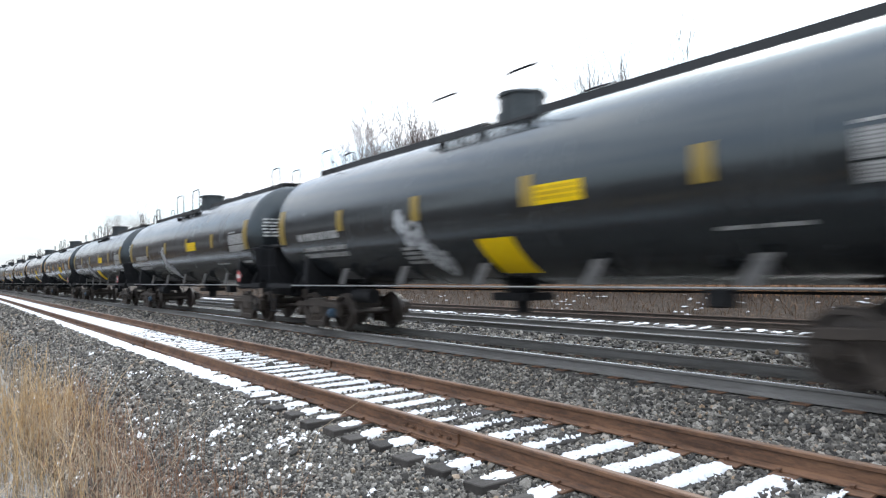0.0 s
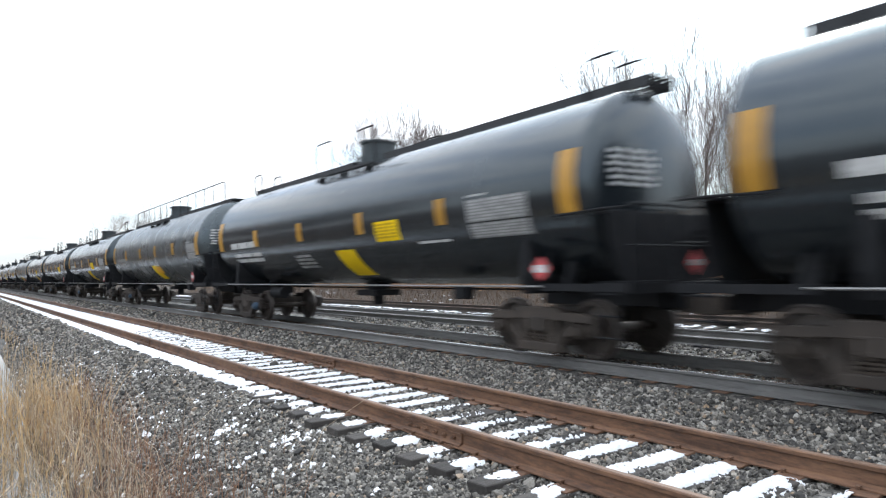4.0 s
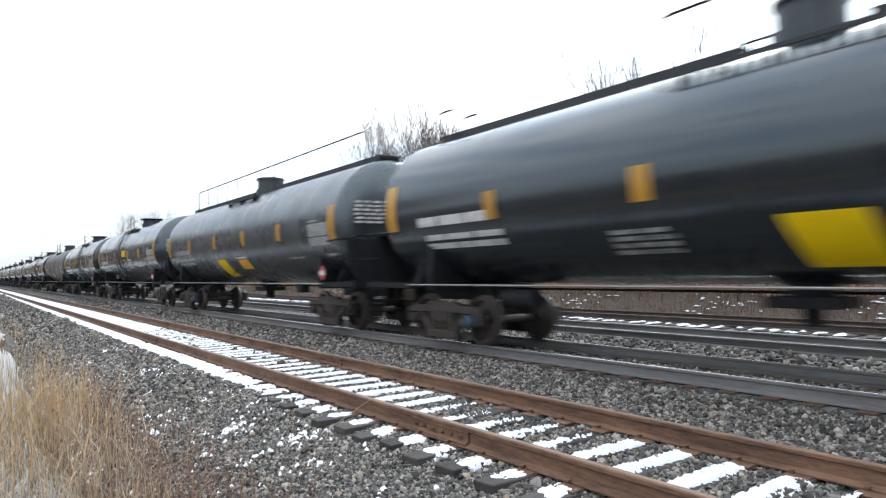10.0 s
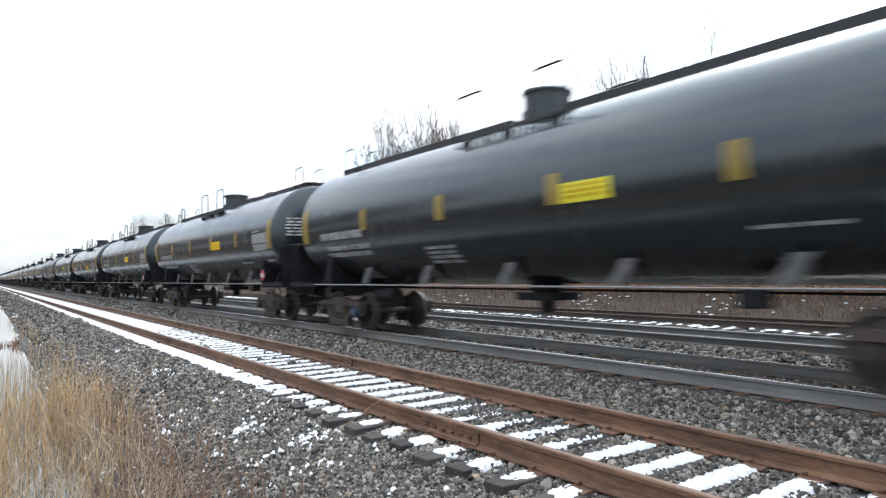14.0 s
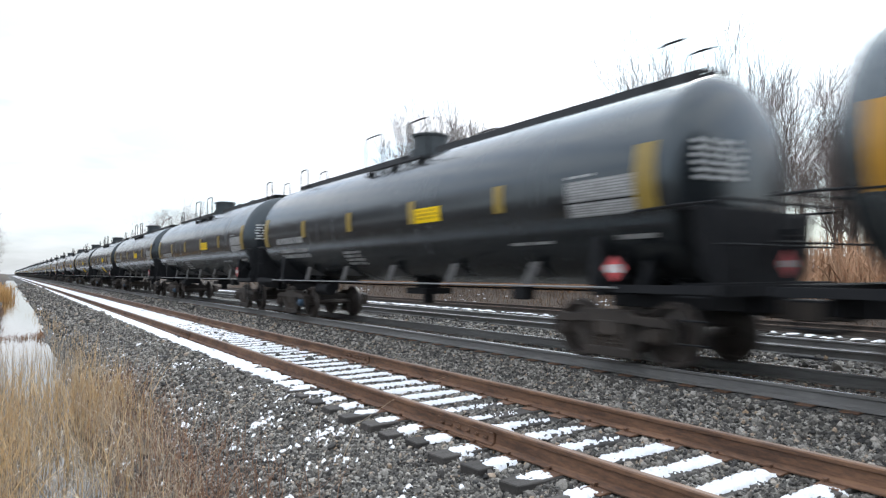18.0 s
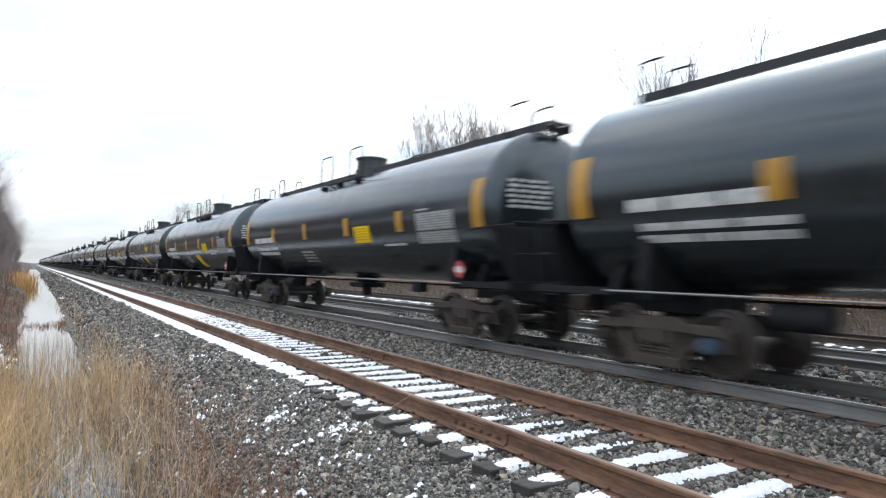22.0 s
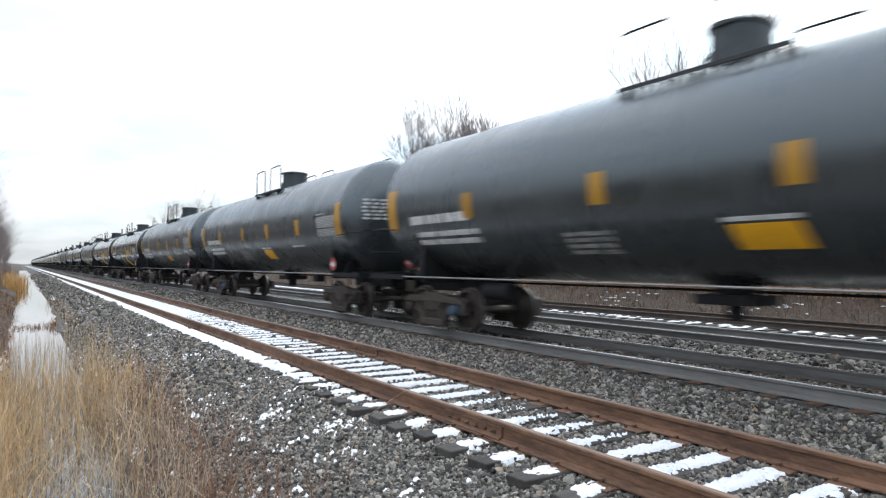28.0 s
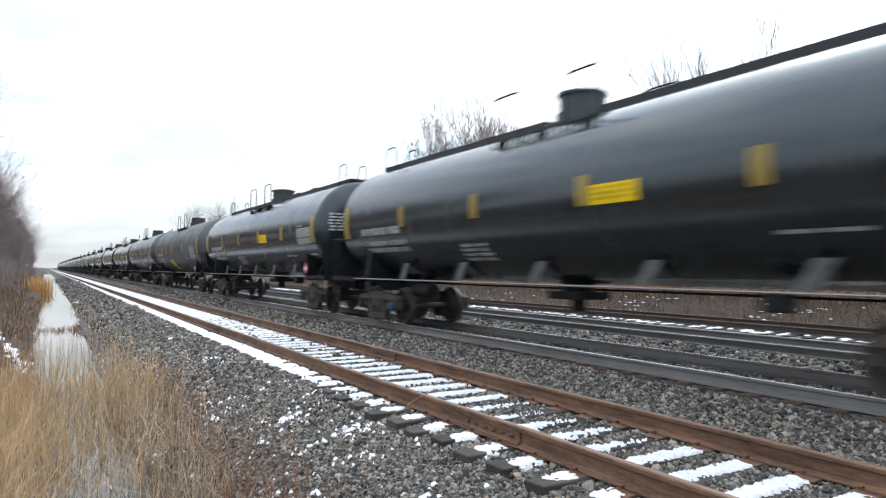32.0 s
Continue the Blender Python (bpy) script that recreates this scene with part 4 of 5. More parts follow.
def kind_guard():
    """Dull grey-black with a guard rail all along the roof."""
    reshape(1.54, 2.67, 7.92)
    car = car_base(DULL, True)
    walkway(car, -7.9, -0.75)
    walkway(car, 0.75, 8.2)
    dome(car)
    wire_rail(car)
    reflectors(car, (4.6, 1.45, -1.5, -4.4), 2.56, AMBER, 2.20, 3.05)
    stencils(car, FAINT, 45, (-7.45, -6.35, 2.10, 2.66))
    return tagged(car, "dull grey-black tank car with a guard rail along its roof", "tank car", GROUP)


def kind_ladder(way=1):
    """Slate black, bare barrel, a ladder up the side and a small platform; way -1 is a car coupled the other way round."""
    reshape(1.585, 2.71, 7.85)
    car = car_base(SLATE, False)
    dome(car, dish=True)
    ladder(car, way * 0.98)
    for x in (-1.0, 1.0):
        hoop(car, x, -0.35, 0.55, 0.42)
    reflectors(car, [way * y for y in (4.6, 2.05, -1.55, -4.34)], 2.60, AMBER, 2.12, 3.07, 7.62)
    stencils(car, WHITE, 57, (-7.40, -6.10, 2.20, 2.72))
    if way > 0:
        part("stencil_block", words(0, -0.9, -0.2, 1.75, 2.40, 5, 61), FAINT, car, "block of white stencilled lines")
        part("stencil_block", words(0, -2.4, -1.45, 1.85, 2.38, 4, 62), WHITE, car, "block of white stencilled lines")
    else:
        part("stencil_block", words(0, -0.15, 0.75, 1.78, 2.20, 5, 61), WHITE, car, "block of white stencilled lines")
        part("stencil_block", words(0, -2.75, -1.45, 2.06, 2.32, 3, 62), WHITE, car, "three white stencilled lines")
    part("stencil_box", words(0, -6.2, -5.5, 1.77, 2.36, 3, 63), FAINT, car)
    return tagged(car, "slate black bare tank car with a ladder up its side", "tank car", GROUP)


def kind_brown():
    reshape(1.55, 2.69, 7.85)
    car = car_base(BROWN, False)
    dome(car)
    walkway(car, -1.6, -0.6)
    for x in (-1.0, 1.0):
        hoop(car, x, 0.7, 1.6, 0.60)
        hoop(car, x, -1.6, -0.7, 0.60)
    reflectors(car, (4.5, 2.8, 0.5, -3.2), 2.62, AMBER, 2.15, 3.05)
    stencils(car, CREAM, 71)
    return tagged(car, "weathered brown-black bare tank car with cream stencils", "tank car", GROUP)


def kind_plain():
    reshape(1.58, 2.71, 7.72)
    car = car_base(DULL, False)
    dome(car)
    for x in (-1.0, 1.0):
        hoop(car, x, -1.3, -0.2, 0.60)
        hoop(car, x, 0.4, 1.4, 0.60)
    bm = bmesh.new()
    z = TANK_Z + TANK_R
    for s in (-1, 1):
        rod(bm, (0.0, s * 1.2, z + 0.07), (0.0, s * 7.6, z + 0.07), 0.016, seg=6)
        for k in range(6):
            rod(bm, (0, s * (1.4 + k * 1.2), z - 0.03), (0, s * (1.4 + k * 1.2), z + 0.07), 0.012, seg=5)
    part("roof_grab_wire", bm, FRAME, car)
    reflectors(car, (4.6, 1.3, -1.6, -4.5), 2.52, AMBER, 2.15, 3.05, 7.52)
    stencils(car, WHITE, 83, (-7.30, -6.05, 2.18, 2.74))
    return tagged(car, "dull dark grey bare tank car with amber reflectors", "tank car", GROUP)


# what is painted or stuck on single cars
def yellow_square(car, y, up=0.0, material=None):
    p = part("yellow_panel", skin(y - 0.45, y + 0.45, 2.06 + up, 2.47 + up * 0.85, 0.013), material or YELLOW, car, "bright yellow panel")
    tagged(part("panel_print", lifted(words(0, y - 0.40, y + 0.40, 2.10 + up, 2.43 + up * 0.85, 5, 7)), DIMPRINT, p, "small ochre print"), kind="stuff")


def lifted(bm):
    """Print moved out from the barrel, to lie on a panel."""
    for v in bm.verts:
        v.co.x -= 0.0125
    return bm


def yellow_strip(car, material=None):
    p = part("yellow_panel", skin(-2.70, -1.76, 2.38, 2.68, 0.013), material or YELLOW, car, "bright yellow strip panel")
    tagged(part("panel_print", lifted(words(0, -2.64, -1.82, 2.42, 2.65, 3, 8)), DIMPRINT, p, "small ochre print"), kind="stuff")


def yellow_slant(car, y=-1.5):
    part("slanted_panel", skin(y, y + 0.88, 1.36, 1.95, 0.006, -0.13), YELLOW, car, "slanted yellow panel low on the barrel")


def orange_low(car, y=-2.3):
    part("orange_panel", skin(y - 0.40, y + 0.46, 1.60, 1.90, 0.010, -0.06), ORANGE, car, "orange panel under a white line")
    part("white_line", skin(y - 0.42, y + 0.52, 1.935, 1.985, 0.010), WHITE, car)


def spray(car, y, seed):
    """Grey spray-painted scrawl: overlapping blots that lean down the barrel."""
    rng = random.Random(seed)
    bm = bmesh.new()
    for k in range(16):
        u = k / 15
        yy, zz = y + 0.6 - 0.85 * u + rng.uniform(-0.15, 0.15), 2.38 - 0.85 * u + rng.uniform(-0.16, 0.16)
        n, r = 14, rng.uniform(0.12, 0.24)
        ring = []
        for i in range(n):
            a = i * math.tau / n
            q = r * (0.75 + 0.35 * rng.random())
            z = min(3.9, max(1.25, zz + q * 1.1 * math.sin(a)))
            t = math.asin(max(-0.95, min(0.95, (z - TANK_Z) / TANK_R)))
            lift = TANK_R + 0.004 + k * 0.0006
            ring.append(bm.verts.new((-lift * math.cos(t), yy + q * math.cos(a), TANK_Z + lift * math.sin(t))))
        bm.faces.new(ring)
    tagged(part("spray_paint", bm, CHALK, car, "grey-white sprayed scrawl"), kind="stuff")


def swoosh(car):
    bm = bmesh.new()
    ring = []
    for i in range(22):
        a = radians(150 - 185 * i / 21)
        w = 0.05 + 0.12 * math.sin(i / 21 * math.pi)
        ring.append([(-3.0 - 0.95 * math.cos(a) * -1 * q, 1.62 + 0.75 * math.sin(a) * q) for q in (1 - w, 1 + w)])
    vs = []
    for pair in ring:
        row = []
        for y, z in pair:
            t = math.asin(max(-0.9, min(0.9, (z - TANK_Z) / TANK_R)))
            row.append(bm.verts.new((-(TANK_R + 0.005) * math.cos(t), y, TANK_Z + (TANK_R + 0.005) * math.sin(t))))
        vs.append(row)
    for p, q in zip(vs, vs[1:]):
        bm.faces.new((p[0], p[1], q[1], q[0]))
    part("spray_paint", bm, CHALK, car, "grey-white sprayed arc")


TRAVEL = ((0, -0.06), (4, 103.19), (8, 206.56), (12, 310.20), (16, 413.95), (20, 518.00), (24, 622.47), (28, 727.28), (32, 832.25))      # metres that the train has gone
FIRST_Y = 8.75           # middle of car 0 at the start


def gone(t):
    return float(np.interp(t, [p[0] for p in TRAVEL], [p[1] for p in TRAVEL]))


STRUT, AMB, GUARD, LADDER, BROWNCAR, PLAIN, TURNED = kind_strut(), kind_amber(), kind_guard(), kind_ladder(), kind_brown(), kind_plain(), kind_ladder(-1)
S, A, G, D, B, P, E = range(7)
KINDS = (STRUT, AMB, GUARD, LADDER, BROWNCAR, PLAIN, TURNED)
# kind and marks, car by car: s strip, q/Q/r yellow square (after the third, between, before the fourth reflector), l slant, o orange, g spray
TRAIN = ((S, "s"), (S, "gsl"), (S, "gs"), (S, "gsl"), (A, "Ql"), (A, "ql"), (A, "r"), (A, "Ql"), (G, "lo"), (A, "ql"), (A, "r"), (A, "ql"), (G, "LO"), (A, "Q"), (A, "ql"),
         (A, "ql"), (G, "LO"), (D, "y"), (E, "Y"), (B, "zw"), (D, "y"), (S, "i"), (S, "s"), (S, "s"), (A, "q"), (S, "s"), (P, "o"), (S, "s"), (S, "s"), (S, "s"),
         (S, "sl"), (S, "sl"), (A, "Q"), (A, "q"), (A, "Ql"), (S, "sl"), (A, "Ql"), (S, "sl"), (S, "s"), (S, "sl"), (A, "r"), (P, "o"), (P, "o"), (P, "o"),
         (A, "Ql"), (A, "Ql"), (G, "LO"), (S, "s"), (S, "s"), (B, "z"), (P, "o"), (S, "s"), (A, "q"), (S, "sl"), (S, "s"), (A, "Q"), (D, "y"), (S, "s"), (A, "ql"),
         (S, "s"), (S, "s"), (G, "lo"), (A, "q"), (S, "sl"), (S, "s"), (A, "r"), (A, "q"), (S, "s"), (S, "s"), (P, "o"), (A, "q"), (S, "s"), (S, "sl"), (A, "Q"), (S, "s"), (S, "s"))
def far_copy(model, at):
    """A copy for the cars that stay far off: tank, housing, reflectors and trucks as parts, all small fittings joined."""
    car = new("tank_car")
    for key in ("label", "category", "group"):
        car[key] = model[key]
    bm, mats = bmesh.new(), []
    def gather(o, m):
        me = o.data.copy()
        me.transform(m)
        mat = o.data.materials[0]
        if mat not in mats:
            mats.append(mat)
        me.polygons.foreach_set("material_index", np.full(len(me.polygons), mats.index(mat), dtype=np.int32))
        bm.from_mesh(me)
        bpy.data.meshes.remove(me)
    for o in model.children:
        base = o.name.split(".")[0]
        if base in ("tank", "fittings_housing", "roof_walkway", "reflector"):
            shared(base, o.data, car, o.matrix_basis.copy())
        elif base == "truck":
            t = shared(base, o.data, car, o.matrix_basis.copy())
            for c in o.children:
                if c.name.split(".")[0] in ("side_frame", "wheelset"):
                    shared(c.name.split(".")[0], c.data, t, c.matrix_basis.copy())
        else:
            gather(o, o.matrix_basis)
            for c in o.children:
                gather(c, o.matrix_basis @ c.matrix_basis)
    me = bpy.data.meshes.new("fittings")
    bm.to_mesh(me)
    bm.free()
    for mat in mats:
        me.materials.append(mat)
    tagged(shared("fittings", me, car), "black underframe, platforms and rails", kind="stuff")
    car.matrix_basis = at
    return car


FAR = {}
CARS = []
KIND_OF = {i - 1: k for i, (k, m) in enumerate(TRAIN)}
used = set()
for index, (kind, marks) in enumerate(TRAIN):
    at = pose(MAIN_X, FIRST_Y + CAR * (index - 1), 0.04)
    if index > 48:
        if kind in FAR:
            thing = copy_thing(FAR[kind], at)
        else:
            thing = FAR[kind] = far_copy(KINDS[kind], at)
    elif kind in used:
        thing = copy_thing(KINDS[kind], at)
    else:
        thing = KINDS[kind]
        used.add(kind)
    CARS.append([thing, marks, index - 1])
for thing, marks, index in CARS:
    reshape(*((1.52, 2.66, 7.92), (1.52, 2.66, 7.92), (1.54, 2.67, 7.92), (1.585, 2.71, 7.85), (1.55, 2.69, 7.85), (1.58, 2.71, 7.72), (1.585, 2.71, 7.85))[KIND_OF[index]])
    for mark in marks:
        if mark == "s":
            yellow_strip(thing)
        elif mark == "i":
            yellow_strip(thing, LIME)
        elif mark in "qQryY":
            yellow_square(thing, {"q": -2.56, "Q": -2.68, "r": -3.75, "y": -0.45, "Y": 0.3}[mark], 0.48 if mark in "yY" else 0.0)
        elif mark in "lLz":
            yellow_slant(thing, {"l": -1.06, "L": 0.75, "z": 1.1}[mark])
        elif mark in "oO":
            orange_low(thing, {"o": -1.15, "O": -0.95}[mark])
        elif mark == "g":
            spray(thing, 1.3, index)
        elif mark == "w":
            swoosh(thing)


# ---- snow ----
def snow_sheet(x0, x1, y0, y1, step_x, step_y, cover, base):
    """Snow where cover(x, y) > 0, swelling to a few centimetres; base(x, y) is what it lies on. Returns verts, quads."""
    nx, ny = int((x1 - x0) / step_x) + 1, int((y1 - y0) / step_y) + 1
    idx, co, fs = {}, [], []
    val = [[cover(x0 + i * step_x, y0 + j * step_y) for i in range(nx)] for j in range(ny)]
    for j in range(ny):
        for i in range(nx):
            near = max(val[b][a] for b in range(max(0, j - 1), min(ny, j + 2)) for a in range(max(0, i - 1), min(nx, i + 2)))
            if near > 0:
                idx[i, j] = len(co)
                x, y = x0 + i * step_x, y0 + j * step_y
                v = val[j][i]
                co.append((x, y, base(x, y) + (min(0.022, 0.010 + v * 0.05) if v > 0 else -0.012)))
    for j in range(ny - 1):
        for i in range(nx - 1):
            q = ((i, j), (i + 1, j), (i + 1, j + 1), (i, j + 1))
            if all(p in idx for p in q) and max(val[p[1]][p[0]] for p in q) > 0:
                fs.append([idx[p] for p in q])
    return co, fs


FIRST_TIE = 3.886


def tie_wave(y):
    """1 over the middle of a tie, -1 between two."""
    return math.cos((y - FIRST_TIE) / TIE_STEP * math.tau)


def fbm(x, y, z=0.0):
    return noise.noise((x, y, z)) + 0.5 * noise.noise((2.1 * x, 2.1 * y, z + 5)) + 0.25 * noise.noise((4.3 * x, 4.3 * y, z + 9))


def cover_between(x, y):
    """A strip on every tie, closing up with distance."""
    far = min(1.0, max(0.0, (y - 12.0) / 26.0))
    edge = min(x - (NEAR_X - 0.64), NEAR_X + 0.62 - x) * 3 + 0.25 * fbm(x * 5, y * 5, 8)
    bare = 0.85 * max(0.0, (x - NEAR_X + 0.25) / 0.7) if 4.1 < y < 6.4 else 0.0
    wave = tie_wave(y + 0.05 * noise.noise((x * 1.5, round((y - FIRST_TIE) / TIE_STEP) * 3.1, 0)))
    return min(edge, 0.85 * wave - 0.46 - bare + 0.62 * far + 0.65 * fbm(x * 11, y * 13) + 0.95 * fbm(x * 27, y * 33, 5) + 0.34 * fbm(x * 1.1, round((y - FIRST_TIE) / TIE_STEP) * 1.7, 3))


def cover_outside(x, y):
    """Blots on the tie ends, running into one ragged strip beyond."""
    far = min(1.0, max(0.0, (y - 7.0) / 3.2))
    inner = (NEAR_X - 0.84 - x) * 4 + 0.2 * fbm(x * 7, y * 7, 4)
    outer = (x - (NEAR_X - 1.12 - 0.05 * far + 0.07 * fbm(y * 1.9, 4.0))) * 5 + 0.45 * fbm(x * 6, y * 6, 6)
    return min(inner, outer, 0.75 * (1 - far) * tie_wave(y) - 0.30 + (0.60 + 0.22 * min(1.0, max(0.0, (y - 12) / 12))) * far + 0.62 * fbm(x * 9 + 9, y * 9) + 0.8 * fbm(x * 27, y * 27, 2))


def cover_shoulder(x, y):
    """Small leavings of snow among the stones, thicker in patches."""
    return 0.9 * fbm(x * 17, y * 17, 11) + 0.26 * fbm(x * 0.9, y * 0.9, 2) + 0.40 * fbm(x * 2.2, y * 2.2, 7) - 0.68


def build_snow():
    flat = -0.192
    pieces = []
    tie_base = lambda x, y: flat - 0.055 * (1 - min(1.0, max(0.0, (y - 8) / 5))) * (1 - min(1.0, max(0.0, 0.5 + 1.6 * tie_wave(y))))
    strip_base = lambda x, y: tie_base(x, y) + 0.016 * min(1.0, max(0.0, (y - 7.5) / 2.5))
    pieces.append(snow_sheet(NEAR_X - 0.66, NEAR_X + 0.66, 2.0, 14, 0.018, 0.015, cover_between, tie_base))
    pieces.append(snow_sheet(NEAR_X - 0.66, NEAR_X + 0.66, 14, 62, 0.07, 0.055, cover_between, tie_base))
    pieces.append(snow_sheet(NEAR_X - 1.5, NEAR_X - 0.86, 2.0, 14, 0.02, 0.018, cover_outside, strip_base))
    pieces.append(snow_sheet(NEAR_X - 1.5, NEAR_X - 0.86, 14, 62, 0.06, 0.055, cover_outside, strip_base))
    co, fs = [], []
    for c, f in pieces:
        b = len(co)
        co += c
        fs += [[i + b for i in q] for q in f]
    for x0, x1 in ((NEAR_X - 0.64, NEAR_X + 0.62), (NEAR_X - 1.18, NEAR_X - 0.86)):
        ys = [62 + 600 * (k / 60) ** 1.6 for k in range(61)]
        for a, c in zip(ys, ys[1:]):
            b = len(co)
            w = 0.05 * noise.noise((a, 0, 0))
            co += [(x0 + w, a, flat + 0.006), (x1 + w * 0.5, a, flat + 0.006), (x1, c, flat + 0.006), (x0, c, flat + 0.006)]
            fs.append([b, b + 1, b + 2, b + 3])
    ob = new("track_snow", raw_mesh("track_snow", co, fs, SNOW, True))
    tagged(ob, "thin white snow on the ties of the rusty siding", "snow", kind="stuff")

    co, fs = snow_sheet(1.1, 3.2, 4.2, 20, 0.019, 0.021, cover_shoulder, lambda x, y: ground_z(x, y) + 0.018)
    more, quads = snow_sheet(1.4, 3.0, 20, 60, 0.06, 0.08, lambda x, y: fbm(x * 8, y * 8, 11) + 0.4 * fbm(x * 0.9, y * 0.5, 2) - 0.85, lambda x, y: ground_z(x, y) + 0.02)
    fs += [[i + len(co) for i in q] for q in quads]
    co += more
    ob = new("shoulder_snow", raw_mesh("shoulder_snow", co, fs, SNOW, True))
    tagged(ob, "scattered snow leavings among ballast stones", "snow", kind="stuff")

    rng = random.Random(77)
    co, fs = [], []
    def blot(x, y, z, a, b):
        base, n = len(co), 9
        for k in range(n):
            t, q = k * math.tau / n, rng.uniform(0.7, 1.2)
            co.append((x + a * q * math.cos(t), y + b * q * math.sin(t), z))
        co.append((x, y, z + 0.03))
        for k in range(n):
            fs.append((base + k, base + (k + 1) % n, base + n))
    for i in range(130):            # third track: snow on the tie middles and outer ends
        y = 0.4 + i * 0.52
        for _ in range(rng.choice((2, 3, 4, 5))):
            blot(THIRD_X + 1.12 + rng.uniform(-0.24, 0.24), y + rng.gauss(0, 0.05), -0.185, rng.uniform(0.05, 0.14), rng.uniform(0.03, 0.08))
        if 3 < y < 62 and rng.random() < 0.97:
            for _ in range(rng.choice((2, 3, 5, 7))):
                blot(FOURTH_X - 1.2 + rng.uniform(-0.3, 0.3), y + 0.1 + rng.gauss(0, 0.07), -0.17, rng.uniform(0.07, 0.2), rng.uniform(0.04, 0.11))
        for _ in range(rng.choice((0, 1, 2, 3))):
            blot(THIRD_X + rng.uniform(-0.45, 0.45), y + rng.gauss(0, 0.04), -0.185, rng.uniform(0.06, 0.2), rng.uniform(0.03, 0.07))
    for i in range(170):            # by the brushy bank
        y = rng.choice((8, 13.5, 20, 30, 44)) + rng.gauss(0, 1.0)
        x = rng.uniform(20.2, 22.6)
        blot(x, y, ground_z(x, y) + 0.03, rng.uniform(0.03, 0.11), rng.uniform(0.04, 0.15))
    for i in range(60):             # on the ditch's left bank
        u = rng.random()
        x, y = -1.35 + 1.05 * u + rng.gauss(0, 0.05), 24.0 - 6.6 * u + rng.gauss(0, 0.4)
        blot(x, y, ground_z(x, y) + 0.02, rng.uniform(0.04, 0.12), rng.uniform(0.15, 0.5))
    for i in range(16):             # by the water's right edge, far off
        x, y = 1.75 + rng.uniform(-0.12, 0.12), rng.gauss(47, 1.6)
        blot(x, y, ground_z(x, y) + 0.02, 0.12, 0.5)
    ob = new("bank_snow", raw_mesh("bank_snow", co, fs, SNOW, True))
    tagged(ob, "patches of old snow on ties and banks", "snow", kind="stuff")


build_snow()


# ---- ballast stones ----
def icosahedron():
    g = (1 + 5 ** 0.5) / 2
    v = np.array([(-1, g, 0), (1, g, 0), (-1, -g, 0), (1, -g, 0), (0, -1, g), (0, 1, g), (0, -1, -g), (0, 1, -g), (g, 0, -1), (g, 0, 1), (-g, 0, -1), (-g, 0, 1)])
    top = ((0, 11, 5), (0, 5, 1), (0, 1, 7), (0, 7, 10), (0, 10, 11), (1, 5, 9), (5, 11, 4), (11, 10, 2), (10, 7, 6), (7, 1, 8),
           (3, 9, 4), (3, 4, 2), (3, 2, 6), (3, 6, 8), (3, 8, 9), (4, 9, 5), (2, 4, 11), (6, 2, 10), (8, 6, 7), (9, 8, 1))
    return v / np.linalg.norm(v[0]), np.array(top)


def scatter_stones(name, label, x0, x1, y0, y1, per_m2, size, seed, skip=None):
    """Angular stones strewn over a stretch of ground, thinning with distance as they grow."""
    rng = np.random.default_rng(seed)
    n = int((x1 - x0) * (y1 - y0) * per_m2)
    x, y = rng.uniform(x0, x1, n), rng.uniform(y0, y1, n)
    keep = np.ones(n, bool) if skip is None else ~skip(x, y)
    x, y = x[keep], y[keep]
    n = len(x)
    z = np.array([ground_z(a, b) for a, b in zip(x, y)])
    v, f = icosahedron()
    q = rng.normal(size=(n, 4))
    q /= np.linalg.norm(q, axis=1)[:, None]
    w, i, j, k = q.T
    rot = np.stack([np.stack([1 - 2 * (j * j + k * k), 2 * (i * j - k * w), 2 * (i * k + j * w)], 1),
                    np.stack([2 * (i * j + k * w), 1 - 2 * (i * i + k * k), 2 * (j * k - i * w)], 1),
                    np.stack([2 * (i * k - j * w), 2 * (j * k + i * w), 1 - 2 * (i * i + j * j)], 1)], 1)
    r = size * np.exp(rng.normal(0, 0.30, n))
    shape = v[None] * (1 + rng.uniform(-0.36, 0.36, (n, 12, 1))) * (r[:, None] * rng.uniform(0.55, 1.25, (n, 3)))[:, None]
    pts = np.einsum("nab,nvb->nva", rot, shape)
    pts += np.stack([x, y, z + r * rng.uniform(-0.1, 0.65, n)], 1)[:, None]
    faces = (f[None] + (np.arange(n) * 12)[:, None, None]).reshape(-1, 3)
    ob = new(name, raw_mesh(name, pts.reshape(-1, 3), faces, STONE))
    return tagged(ob, label, "ballast", kind="stuff")


def on_near_ties(x, y):
    return (np.abs(x - NEAR_X) < 1.32) & (np.cos((y - FIRST_TIE) / TIE_STEP * math.tau) > 0.05)


scatter_stones("shoulder_ballast", "grey crushed stone on the track shoulder", 1.15, 3.4, 3.6, 10, 1900, 0.0145, 1)
scatter_stones("shoulder_ballast", "grey crushed stone on the track shoulder", 1.2, 3.24, 10, 26, 650, 0.0215, 2)
scatter_stones("shoulder_ballast", "grey crushed stone on the track shoulder", 1.5, 3.24, 26, 62, 110, 0.042, 7)
scatter_stones("shoulder_ballast", "grey crushed stone on the track shoulder", 1.3, 3.24, 62, 150, 28, 0.07, 12)
scatter_stones("siding_ballast", "grey crushed stone between the ties", 3.2, 5.8, 2.2, 9.5, 1300, 0.017, 3, on_near_ties)
scatter_stones("siding_ballast", "grey crushed stone between the ties", 3.3, 5.8, 9.5, 22, 420, 0.024, 9, on_near_ties)
scatter_stones("middle_ballast", "grey crushed stone between two tracks", 5.3, 7.5, 1.6, 13, 1000, 0.0195, 4)
